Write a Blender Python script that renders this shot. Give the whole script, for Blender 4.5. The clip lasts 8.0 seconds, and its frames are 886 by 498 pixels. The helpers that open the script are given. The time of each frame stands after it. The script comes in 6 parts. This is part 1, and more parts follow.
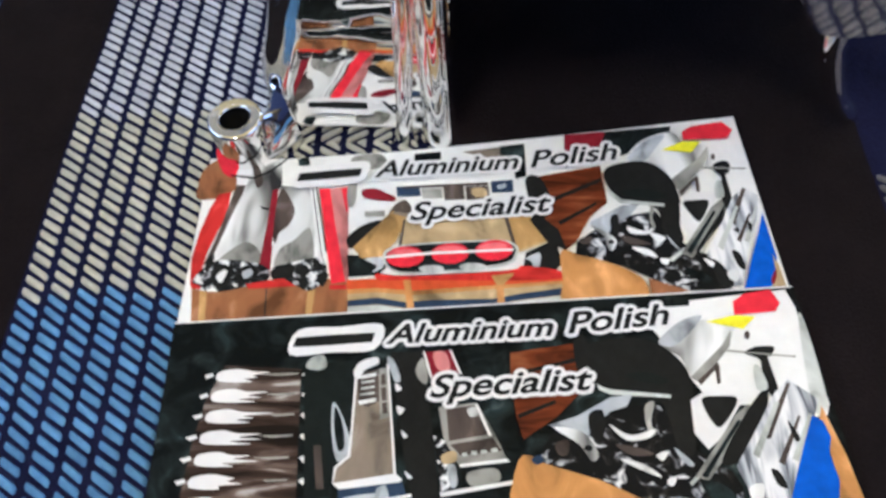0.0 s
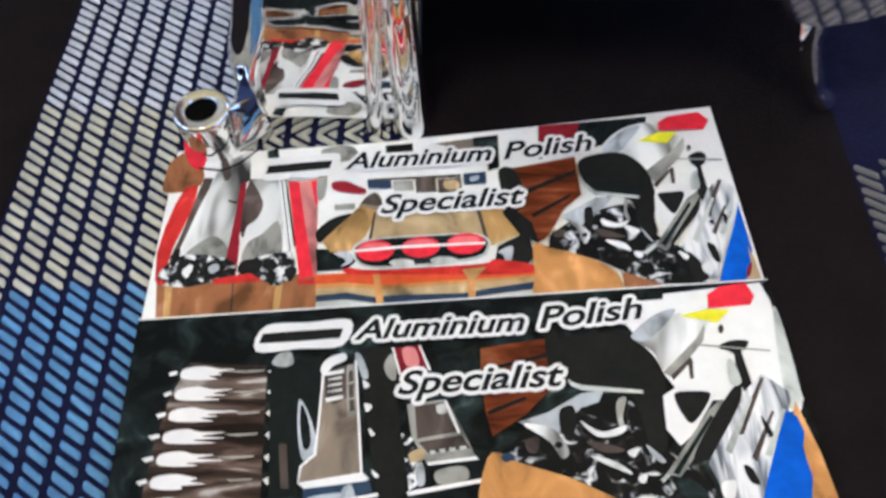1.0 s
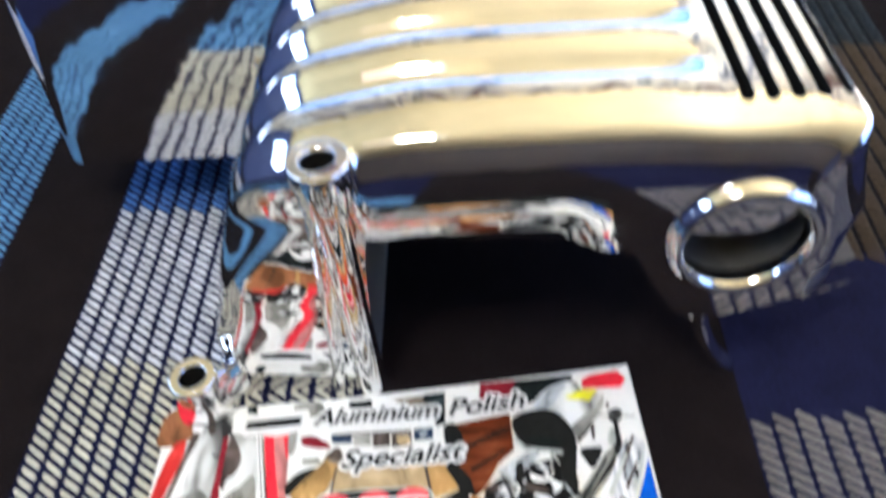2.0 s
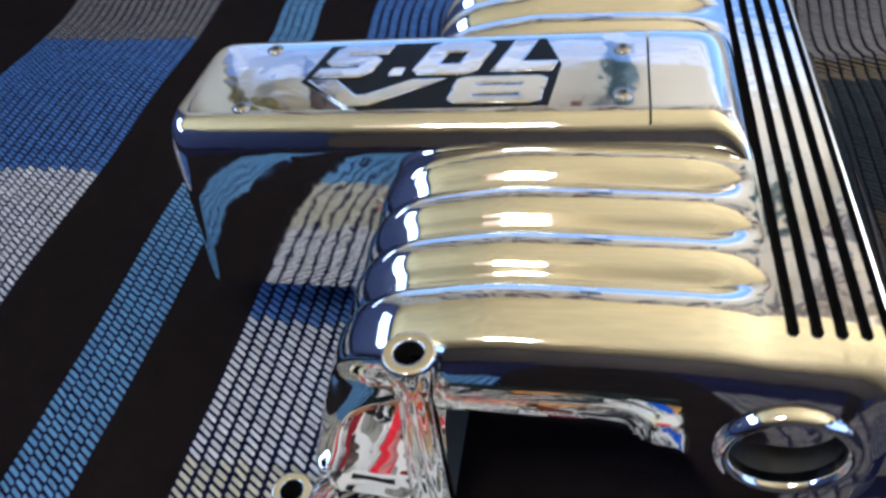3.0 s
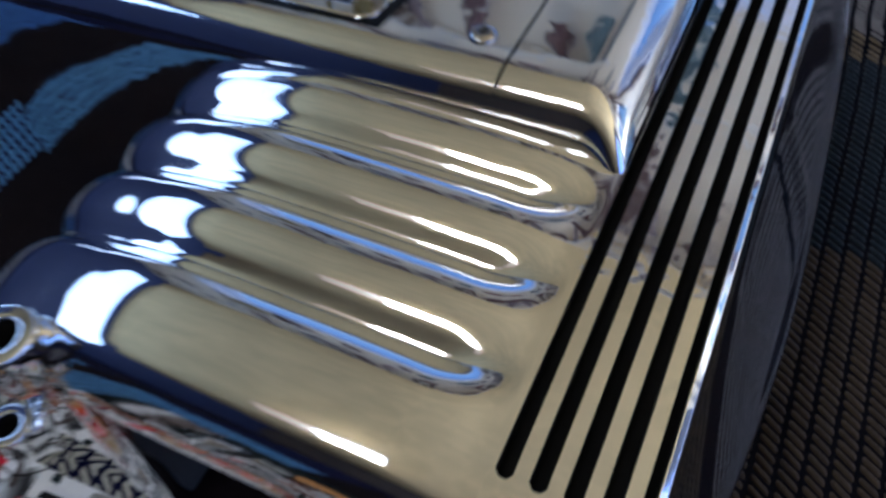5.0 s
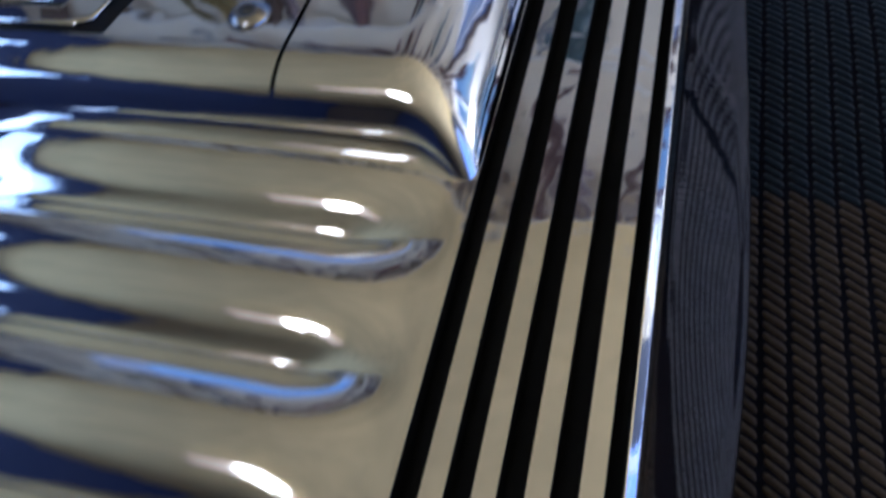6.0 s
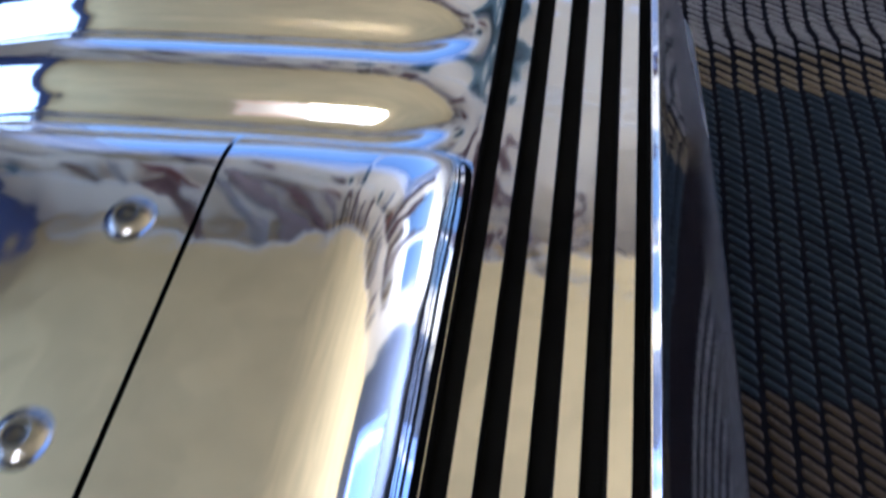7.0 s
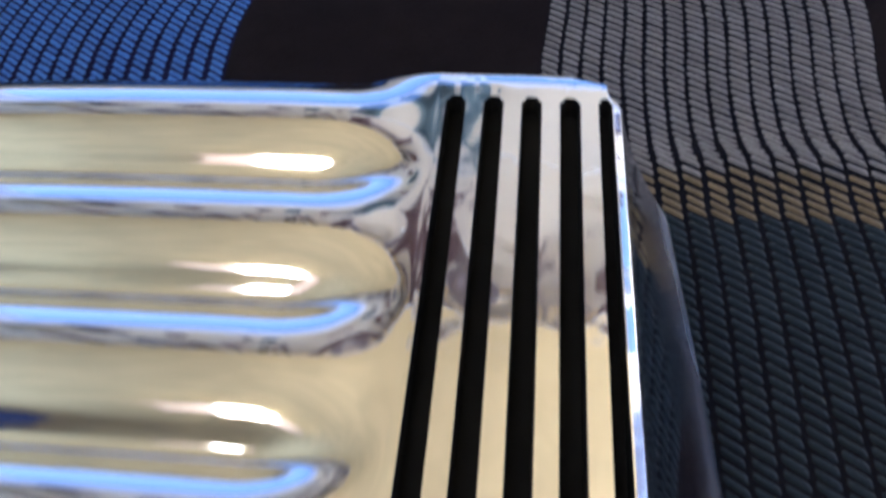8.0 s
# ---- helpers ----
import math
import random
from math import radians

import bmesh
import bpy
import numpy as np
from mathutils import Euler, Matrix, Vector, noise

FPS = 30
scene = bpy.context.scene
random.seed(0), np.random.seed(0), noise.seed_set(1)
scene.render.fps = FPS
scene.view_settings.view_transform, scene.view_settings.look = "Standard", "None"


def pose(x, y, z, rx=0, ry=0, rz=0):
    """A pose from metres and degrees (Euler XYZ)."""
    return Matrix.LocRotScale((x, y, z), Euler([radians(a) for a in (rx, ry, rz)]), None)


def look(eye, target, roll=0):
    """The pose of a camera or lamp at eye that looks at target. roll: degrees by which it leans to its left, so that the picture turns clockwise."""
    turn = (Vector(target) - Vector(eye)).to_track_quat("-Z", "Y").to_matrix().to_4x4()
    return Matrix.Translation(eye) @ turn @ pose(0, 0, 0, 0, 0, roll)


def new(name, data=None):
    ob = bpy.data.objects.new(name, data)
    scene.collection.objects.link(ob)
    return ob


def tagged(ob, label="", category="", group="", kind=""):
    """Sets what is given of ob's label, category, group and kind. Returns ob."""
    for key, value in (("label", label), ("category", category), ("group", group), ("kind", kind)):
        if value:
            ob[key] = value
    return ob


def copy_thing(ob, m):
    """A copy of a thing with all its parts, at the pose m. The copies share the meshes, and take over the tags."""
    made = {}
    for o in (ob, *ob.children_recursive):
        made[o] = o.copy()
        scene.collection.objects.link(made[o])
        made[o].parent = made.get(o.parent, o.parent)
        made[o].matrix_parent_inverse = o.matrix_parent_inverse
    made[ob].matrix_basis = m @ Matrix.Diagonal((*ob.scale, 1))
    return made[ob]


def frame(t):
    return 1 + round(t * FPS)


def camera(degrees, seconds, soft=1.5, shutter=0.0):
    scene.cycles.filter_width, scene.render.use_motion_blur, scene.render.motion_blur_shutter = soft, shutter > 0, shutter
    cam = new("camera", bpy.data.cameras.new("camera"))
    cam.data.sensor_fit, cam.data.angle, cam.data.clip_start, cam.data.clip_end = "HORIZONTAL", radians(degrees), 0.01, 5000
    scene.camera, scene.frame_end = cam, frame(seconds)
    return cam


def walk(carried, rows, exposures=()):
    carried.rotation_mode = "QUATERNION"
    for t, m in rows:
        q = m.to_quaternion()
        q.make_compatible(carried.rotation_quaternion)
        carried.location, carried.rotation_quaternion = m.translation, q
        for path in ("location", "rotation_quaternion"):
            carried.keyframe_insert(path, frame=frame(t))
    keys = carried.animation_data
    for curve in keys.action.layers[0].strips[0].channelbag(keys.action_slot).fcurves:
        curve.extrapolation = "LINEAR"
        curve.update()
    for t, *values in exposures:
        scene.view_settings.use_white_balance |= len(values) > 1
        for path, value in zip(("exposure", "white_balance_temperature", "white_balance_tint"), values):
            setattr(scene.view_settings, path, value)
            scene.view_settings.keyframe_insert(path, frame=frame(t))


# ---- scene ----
cam = camera(59.5, 8.0, soft=2.9, shutter=0.6)
PATH = [
    (0.0, pose(-0.1440, -0.2413, 0.2727, 31.62, 2.91, 0.08)),
    (0.5, pose(-0.1363, -0.2376, 0.2631, 30.76, 3.38, 0.39)),
    (1.0, pose(-0.1355, -0.2377, 0.2675, 31.01, 2.56, -0.40)),
    (1.5, pose(-0.1159, -0.2321, 0.2962, 34.34, 3.21, -1.53)),
    (2.0, pose(-0.1010, -0.2250, 0.3469, 41.02, 3.79, -0.24)),
    (2.2, pose(-0.1077, -0.2116, 0.3681, 42.37, 3.58, 1.48)),
    (3.3, pose(-0.0500, -0.2132, 0.4347, 45.44, 6.47, 12.74)),
    (3.5, pose(-0.0226, -0.2127, 0.4373, 45.37, 5.99, 15.74)),
    (4.0, pose(0.0318, -0.1661, 0.4265, 46.69, 6.86, 27.50)),
    (4.2, pose(0.0601, -0.1485, 0.4246, 45.97, 6.92, 30.47)),
    (5.5, pose(0.0127, -0.0278, 0.3118, 35.20, 1.90, 18.78)),
    (6.0, pose(0.0335, 0.0035, 0.3001, 35.50, 6.88, 13.38)),
    (6.5, pose(0.0316, 0.0587, 0.2998, 36.23, 7.18, 11.39)),
    (7.0, pose(0.0197, 0.1139, 0.2982, 35.18, 4.66, 8.85)),
    (7.5, pose(0.0276, 0.1517, 0.2938, 36.79, 5.29, 6.56)),
    (8.0, pose(0.0196, 0.1960, 0.2870, 37.39, 4.04, 5.37)),
]
walk(cam, PATH, [(0.0, 0.65, 5400, 12), (1.0, 0.65, 5400, 12), (1.5, 0.7, 5400, 12), (2.0, 1.0, 5400, 11), (2.2, 1.0, 5500, 10), (3.3, 0.13, 5250, 12), (4.2, -0.12, 5150, 12),
                 (5.5, -0.98, 4720, 18), (6.5, -0.58, 4750, 18), (8.0, 0.35, 5050, 19)])

# ---- light ----
ROOM = (-1.40, 1.8, -3.0, 1.21, 1.46)  # x0, x1, y0, y1, ceiling height

world = bpy.data.worlds.new("sky")
scene.world = world
world.use_nodes = True
_wn = world.node_tree
_sky = _wn.nodes.new("ShaderNodeTexSky")
_sky.sky_type, _sky.sun_disc = "NISHITA", False
_sky.sun_elevation, _sky.sun_rotation = radians(38), radians(250)
_wn.nodes["Background"].inputs["Strength"].default_value = 0.12
_wn.links.new(_sky.outputs["Color"], _wn.nodes["Background"].inputs["Color"])


def window_light(name, m, w, h, watts, colour):
    """Daylight that enters through a window's opening."""
    data = bpy.data.lights.new(name, "AREA")
    data.shape, data.size, data.size_y = "RECTANGLE", w, h
    data.energy, data.color = watts, colour
    ob = new(name, data)
    ob.matrix_world = m
    return ob


# side window (y, z ranges), two north windows (x, z ranges) and east window (y, z ranges)
WIN_SIDE = (-0.85, 0.85, 0.89, 1.33)
WIN_BACK = (-0.90, 0.75, 0.22, 0.74)
WIN_CORNER = (0.95, 1.77, 0.25, 0.80)
WIN_EAST = (-1.9, 0.9, 0.32, 1.12)
window_light("side_daylight", look((ROOM[0] - 0.03, (WIN_SIDE[0] + WIN_SIDE[1]) / 2, (WIN_SIDE[2] + WIN_SIDE[3]) / 2),
                                   (0, (WIN_SIDE[0] + WIN_SIDE[1]) / 2, (WIN_SIDE[2] + WIN_SIDE[3]) / 2)),
             WIN_SIDE[1] - WIN_SIDE[0], WIN_SIDE[3] - WIN_SIDE[2], 7.4, (0.64, 0.81, 1.0))
window_light("north_daylight", look(((WIN_BACK[0] + WIN_BACK[1]) / 2, ROOM[3] - 0.06, (WIN_BACK[2] + WIN_BACK[3]) / 2),
                                   ((WIN_BACK[0] + WIN_BACK[1]) / 2, 0, (WIN_BACK[2] + WIN_BACK[3]) / 2)),
             WIN_BACK[1] - WIN_BACK[0], WIN_BACK[3] - WIN_BACK[2], 0.95, (0.30, 0.50, 1.0))

window_light("corner_daylight", look(((WIN_CORNER[0] + WIN_CORNER[1]) / 2, ROOM[3] - 0.06, (WIN_CORNER[2] + WIN_CORNER[3]) / 2),
                                    ((WIN_CORNER[0] + WIN_CORNER[1]) / 2, 0, (WIN_CORNER[2] + WIN_CORNER[3]) / 2)),
             WIN_CORNER[1] - WIN_CORNER[0], WIN_CORNER[3] - WIN_CORNER[2], 0.19, (0.30, 0.50, 1.0))
window_light("east_daylight", look((ROOM[1] - 0.06, (WIN_EAST[0] + WIN_EAST[1]) / 2, (WIN_EAST[2] + WIN_EAST[3]) / 2),
                                   (0, (WIN_EAST[0] + WIN_EAST[1]) / 2, (WIN_EAST[2] + WIN_EAST[3]) / 2)),
             WIN_EAST[1] - WIN_EAST[0], WIN_EAST[3] - WIN_EAST[2], 11, (0.34, 0.50, 1.0))


# ---- materials ----
MATS = {}


def material(name, colour, rough=0.5, metal=0.0, spec=0.5, vary=0.0, scale=60.0, bump=0.0, bump_scale=200.0,
             bump_dist=0.001, rand=0.0, sheen=0.0, wear=0.0):
    """A principled surface with two scales of colour variation, fine relief and uneven gloss."""
    m = bpy.data.materials.new(name)
    m.use_nodes = True
    nt, b = m.node_tree, m.node_tree.nodes["Principled BSDF"]
    b.inputs["Base Color"].default_value = (*colour, 1)
    b.inputs["Roughness"].default_value = rough
    b.inputs["Metallic"].default_value = metal
    b.inputs["Specular IOR Level"].default_value = spec
    b.inputs["Sheen Weight"].default_value = sheen
    co = nt.nodes.new("ShaderNodeTexCoord")
    if vary or rand:
        fine, coarse = nt.nodes.new("ShaderNodeTexNoise"), nt.nodes.new("ShaderNodeTexNoise")
        fine.inputs["Scale"].default_value, coarse.inputs["Scale"].default_value = scale, scale / 9
        fine.inputs["Detail"].default_value = 4
        add = nt.nodes.new("ShaderNodeMath")
        add.operation = "ADD"
        nt.links.new(co.outputs["Object"], fine.inputs["Vector"])
        nt.links.new(co.outputs["Object"], coarse.inputs["Vector"])
        nt.links.new(fine.outputs["Fac"], add.inputs[0])
        nt.links.new(coarse.outputs["Fac"], add.inputs[1])
        rng = nt.nodes.new("ShaderNodeMapRange")
        rng.inputs["From Min"].default_value, rng.inputs["From Max"].default_value = 0.6, 1.4
        rng.inputs["To Min"].default_value, rng.inputs["To Max"].default_value = 1 - vary, 1 + vary
        nt.links.new(add.outputs[0], rng.inputs["Value"])
        hsv = nt.nodes.new("ShaderNodeHueSaturation")
        hsv.inputs["Color"].default_value = (*colour, 1)
        if rand:
            geo = nt.nodes.new("ShaderNodeNewGeometry")
            isl = nt.nodes.new("ShaderNodeMapRange")
            isl.inputs["To Min"].default_value, isl.inputs["To Max"].default_value = 1 - rand, 1 + rand
            mul = nt.nodes.new("ShaderNodeMath")
            mul.operation = "MULTIPLY"
            nt.links.new(geo.outputs["Random Per Island"], isl.inputs["Value"])
            nt.links.new(rng.outputs["Result"], mul.inputs[0])
            nt.links.new(isl.outputs["Result"], mul.inputs[1])
            info, own, mul2 = nt.nodes.new("ShaderNodeObjectInfo"), nt.nodes.new("ShaderNodeMapRange"), nt.nodes.new("ShaderNodeMath")
            own.inputs["To Min"].default_value, own.inputs["To Max"].default_value = 1 - rand, 1 + 0.7 * rand
            mul2.operation = "MULTIPLY"
            nt.links.new(info.outputs["Random"], own.inputs["Value"])
            nt.links.new(mul.outputs[0], mul2.inputs[0])
            nt.links.new(own.outputs["Result"], mul2.inputs[1])
            nt.links.new(mul2.outputs[0], hsv.inputs["Value"])
        else:
            nt.links.new(rng.outputs["Result"], hsv.inputs["Value"])
        nt.links.new(hsv.outputs["Color"], b.inputs["Base Color"])
    if wear:
        sm = nt.nodes.new("ShaderNodeTexNoise")
        sm.inputs["Scale"].default_value, sm.inputs["Detail"].default_value = 34, 5
        wr = nt.nodes.new("ShaderNodeMapRange")
        wr.inputs["From Min"].default_value, wr.inputs["From Max"].default_value = 0.35, 0.75
        wr.inputs["To Min"].default_value, wr.inputs["To Max"].default_value = rough, rough + wear
        nt.links.new(co.outputs["Object"], sm.inputs["Vector"])
        nt.links.new(sm.outputs["Fac"], wr.inputs["Value"])
        nt.links.new(wr.outputs["Result"], b.inputs["Roughness"])
    if bump:
        tex, bp = nt.nodes.new("ShaderNodeTexNoise"), nt.nodes.new("ShaderNodeBump")
        tex.inputs["Scale"].default_value, tex.inputs["Detail"].default_value = bump_scale, 2
        bp.inputs["Strength"].default_value, bp.inputs["Distance"].default_value = bump, bump_dist
        nt.links.new(co.outputs["Object"], tex.inputs["Vector"])
        nt.links.new(tex.outputs["Fac"], bp.inputs["Height"])
        nt.links.new(bp.outputs["Normal"], b.inputs["Normal"])
    MATS[name] = m
    return m


def ramp_print(name, stops, scale, stretch, detail=3.0, turn=0.0):
    """A printed photograph's surface: tones broken up by stretched noise, under a gloss coat."""
    m = bpy.data.materials.new(name)
    m.use_nodes = True
    nt, b = m.node_tree, m.node_tree.nodes["Principled BSDF"]
    co, mp = nt.nodes.new("ShaderNodeTexCoord"), nt.nodes.new("ShaderNodeMapping")
    mp.inputs["Scale"].default_value = stretch
    mp.inputs["Rotation"].default_value = (0, 0, radians(turn))
    tx, cr = nt.nodes.new("ShaderNodeTexNoise"), nt.nodes.new("ShaderNodeValToRGB")
    tx.inputs["Scale"].default_value, tx.inputs["Detail"].default_value = scale, detail
    tx.inputs["Distortion"].default_value = 0.8
    e = cr.color_ramp.elements
    e[0].position, e[0].color = stops[0][0], (*stops[0][1], 1)
    e[1].position, e[1].color = stops[-1][0], (*stops[-1][1], 1)
    for pos, col in stops[1:-1]:
        k = e.new(pos)
        k.color = (*col, 1)
    nt.links.new(co.outputs["Object"], mp.inputs["Vector"])
    nt.links.new(mp.outputs["Vector"], tx.inputs["Vector"])
    nt.links.new(tx.outputs["Fac"], cr.inputs["Fac"])
    nt.links.new(cr.outputs["Color"], b.inputs["Base Color"])
    b.inputs["Roughness"].default_value = 0.42
    b.inputs["Specular IOR Level"].default_value = 0.04
    MATS[name] = m
    return m


alu = material("polished_aluminium", (0.90, 0.90, 0.895), 0.035, 1.0, wear=0.05, bump=0.11, bump_scale=32, bump_dist=0.003)
alu_ridge = material("polished_ridge_aluminium", (0.90, 0.90, 0.895), 0.04, 1.0, wear=0.06, bump=0.13, bump_scale=58, bump_dist=0.003)
alu_satin = material("satin_side_aluminium", (0.66, 0.71, 0.82), 0.28, 1.0, vary=0.08, scale=90)
# the polish on the side wall thins out towards its lower edge and its rear end
_nt = alu_satin.node_tree
_co, _xyz, _mr, _nz, _ad = (_nt.nodes.new("ShaderNode" + k) for k in ("TexCoord", "SeparateXYZ", "MapRange", "TexNoise", "Math"))
_nz.inputs["Scale"].default_value = 40
_ad.operation, _ad.inputs[1].default_value = "MULTIPLY_ADD", 0.012
_dr = _nt.nodes.new("ShaderNodeMath")
_dr.operation, _dr.inputs[1].default_value = "MULTIPLY_ADD", -0.12
_mr.inputs["From Min"].default_value, _mr.inputs["From Max"].default_value = 0.090, 0.113
_mr.inputs["To Min"].default_value, _mr.inputs["To Max"].default_value = 0.30, 0.04
_nt.links.new(_co.outputs["Object"], _xyz.inputs[0])
_nt.links.new(_co.outputs["Object"], _nz.inputs["Vector"])
_nt.links.new(_nz.outputs["Fac"], _ad.inputs[0])
_nt.links.new(_xyz.outputs["Y"], _dr.inputs[0])
_nt.links.new(_xyz.outputs["Z"], _dr.inputs[2])
_nt.links.new(_dr.outputs[0], _ad.inputs[2])
_nt.links.new(_ad.outputs[0], _mr.inputs["Value"])
_nt.links.new(_mr.outputs["Result"], _nt.nodes["Principled BSDF"].inputs["Roughness"])
# fine upright brush marks draw its reflections out lengthwise
_mp, _br, _bp = (_nt.nodes.new("ShaderNode" + k) for k in ("Mapping", "TexNoise", "Bump"))
_mp.inputs["Scale"].default_value = (1, 900, 1)
_br.inputs["Scale"].default_value = 1.0
_bp.inputs["Strength"].default_value, _bp.inputs["Distance"].default_value = 0.10, 0.00004
_nt.links.new(_co.outputs["Object"], _mp.inputs["Vector"])
_nt.links.new(_mp.outputs["Vector"], _br.inputs["Vector"])
_nt.links.new(_br.outputs["Fac"], _bp.inputs["Height"])
_nt.links.new(_bp.outputs["Normal"], _nt.nodes["Principled BSDF"].inputs["Normal"])
alu_wavy = material("polished_cast_aluminium", (0.88, 0.88, 0.875), 0.03, 1.0, bump=0.08, bump_scale=36, bump_dist=0.003)
# the front of the plenum is buffed less than the leg beside it
_nt = alu_wavy.node_tree
_co, _xyz, _mr = (_nt.nodes.new("ShaderNode" + k) for k in ("TexCoord", "SeparateXYZ", "MapRange"))
_mr.inputs["From Min"].default_value, _mr.inputs["From Max"].default_value = -0.12, -0.02
_mr.inputs["To Min"].default_value, _mr.inputs["To Max"].default_value = 0.03, 0.07
_nt.links.new(_co.outputs["Object"], _xyz.inputs[0])
_nt.links.new(_xyz.outputs["X"], _mr.inputs["Value"])
_nt.links.new(_mr.outputs["Result"], _nt.nodes["Principled BSDF"].inputs["Roughness"])
alu_plate = material("brushed_plate_aluminium", (0.90, 0.90, 0.90), 0.035, 1.0, wear=0.05, bump=0.10, bump_scale=42, bump_dist=0.003)
screw_steel = material("dull_screw_steel", (0.42, 0.41, 0.40), 0.16, 1.0, vary=0.25, scale=260, wear=0.12)
black_paint = material("black_groove_paint", (0.009, 0.009, 0.009), 0.9, spec=0.04, vary=0.3, scale=120)
black_badge = material("black_badge_enamel", (0.004, 0.0045, 0.005), 0.35, spec=0.12, vary=0.2, scale=150, wear=0.1)
# dark dull metal of bore, underside, screw sockets and uplight stands
bore_dark = material("dark_dull_metal", (0.10, 0.10, 0.098), 0.55, metal=0.6, vary=0.3, scale=120)
cloth_dark = material("dark_brown_cloth", (0.008, 0.0058, 0.0062), 0.9, spec=0.06, vary=0.35, scale=420, bump=0.5, bump_scale=900, bump_dist=0.0006)
cloth_navy = material("navy_weave_ground", (0.008, 0.009, 0.032), 0.9, spec=0.06, vary=0.35, scale=420, bump=0.5, bump_scale=900, bump_dist=0.0006)
cloth_black = material("black_weave_ground", (0.006, 0.006, 0.009), 0.9, spec=0.06, vary=0.35, scale=420, bump=0.5, bump_scale=900, bump_dist=0.0006)
YARNS = {
    "white": (0.55, 0.57, 0.64), "cream": (0.50, 0.49, 0.41), "sky": (0.12, 0.27, 0.50), "blue": (0.07, 0.16, 0.42),
    "teal": (0.017, 0.026, 0.034), "tan": (0.062, 0.046, 0.030), "grey": (0.17, 0.162, 0.16), "navy": (0.012, 0.013, 0.04),
    "rust": (0.16, 0.125, 0.075),
}
for _k, _c in YARNS.items():
    material("yarn_" + _k, _c, 0.85, spec=0.10, vary=0.18, scale=500, bump=0.5, bump_scale=1400, bump_dist=0.0005, rand=0.12,
             sheen=0.12 if _k in ("teal", "tan", "rust", "grey") else 0.0)
INKS = {
    "print_brown": (0.33, 0.14, 0.06), "print_tan": (0.50, 0.30, 0.11), "print_red": (0.62, 0.035, 0.03), "print_umber": (0.09, 0.07, 0.06),
    "print_pale": (0.62, 0.66, 0.63), "print_grey": (0.34, 0.34, 0.31), "print_white": (0.80, 0.80, 0.80), "print_pink": (0.66, 0.25, 0.24),
    "print_navy": (0.03, 0.05, 0.09), "print_black": (0.014, 0.014, 0.013), "print_sand": (0.50, 0.37, 0.20), "print_orange": (0.58, 0.28, 0.09),
    "print_steel": (0.50, 0.54, 0.58), "print_blue": (0.012, 0.10, 0.55), "print_stone": (0.27, 0.22, 0.17),
    "print_night": (0.010, 0.013, 0.012), "print_paper": (0.84, 0.85, 0.84), "print_vivid": (0.75, 0.03, 0.05), "print_maroon": (0.22, 0.015, 0.025), "print_serape": (0.60, 0.09, 0.025),
    "print_rose": (0.80, 0.16, 0.18), "print_yellow": (0.85, 0.80, 0.02),
}
for _k, _c in INKS.items():
    if _k in ("print_tan", "print_sand", "print_red", "print_brown", "print_orange", "print_stone", "print_steel", "print_pale", "print_pink", "print_grey", "print_umber"):
        # photographed things: their tone runs from shade to sheen
        ramp_print(_k, [(0.30, tuple(v * 0.35 for v in _c)), (0.46, tuple(v * 0.85 for v in _c)), (0.58, _c), (0.72, tuple(min(0.9, v * 1.35 + 0.06) for v in _c))], 75, (1.0, 0.6, 1), 4, 20)
    else:
        material(_k, _c, 0.45, spec=0.04, vary=0.05 if min(_c) > 0.5 else 0.25, scale=260)
ramp_print("print_chrome", [(0.42, (0.01, 0.01, 0.01)), (0.52, (0.04, 0.04, 0.04)), (0.57, (0.50, 0.53, 0.56)), (0.66, (0.85, 0.86, 0.86))], 260, (1, 1, 1), 2)
ramp_print("print_engine", [(0.50, (0.008, 0.008, 0.008)), (0.57, (0.022, 0.020, 0.018)), (0.61, (0.22, 0.23, 0.25)), (0.68, (0.75, 0.76, 0.77))], 150, (1, 1.2, 1), 3, 30)
ramp_print("print_murk", [(0.40, (0.004, 0.005, 0.005)), (0.56, (0.012, 0.016, 0.016)), (0.66, (0.022, 0.035, 0.036)), (0.76, (0.10, 0.13, 0.13))], 95, (1, 1, 1), 6)
ramp_print("print_sheen", [(0.28, (0.03, 0.03, 0.03)), (0.36, (0.26, 0.26, 0.25)), (0.45, (0.64, 0.66, 0.65)), (0.58, (0.87, 0.88, 0.88))], 42, (1.3, 0.5, 1), 2, 12)
ramp_print("print_wood", [(0.3, (0.03, 0.008, 0.004)), (0.55, (0.15, 0.035, 0.012)), (0.7, (0.26, 0.09, 0.035))], 70, (0.5, 2.2, 1), 4, 15)
ramp_print("print_stripes", [(0.36, (0.12, 0.13, 0.15)), (0.46, (0.45, 0.48, 0.52)), (0.6, (0.82, 0.83, 0.84))], 130, (1.6, 0.25, 1), 2, 35)
ramp_print("print_ribs", [(0.34, (0.012, 0.008, 0.006)), (0.50, (0.055, 0.034, 0.026)), (0.62, (0.16, 0.12, 0.10)), (0.74, (0.7, 0.68, 0.66))], 70, (0.35, 2.6, 1), 3)
plaster = material("blue_grey_wall_paint", (0.10, 0.12, 0.18), 0.8, vary=0.10, scale=6)
cream_plaster = material("cream_wall_paint", (0.84, 0.77, 0.62), 0.8, vary=0.10, scale=6)
blue_plaster = material("deep_blue_wall_paint", (0.055, 0.080, 0.20), 0.8, vary=0.10, scale=6)
dark_plaster = material("dark_brown_wall_paint", (0.13, 0.105, 0.085), 0.8, vary=0.15, scale=6)
ceiling_paint = material("beige_ceiling_paint", (0.80, 0.60, 0.27), 0.8, vary=0.18, scale=7)
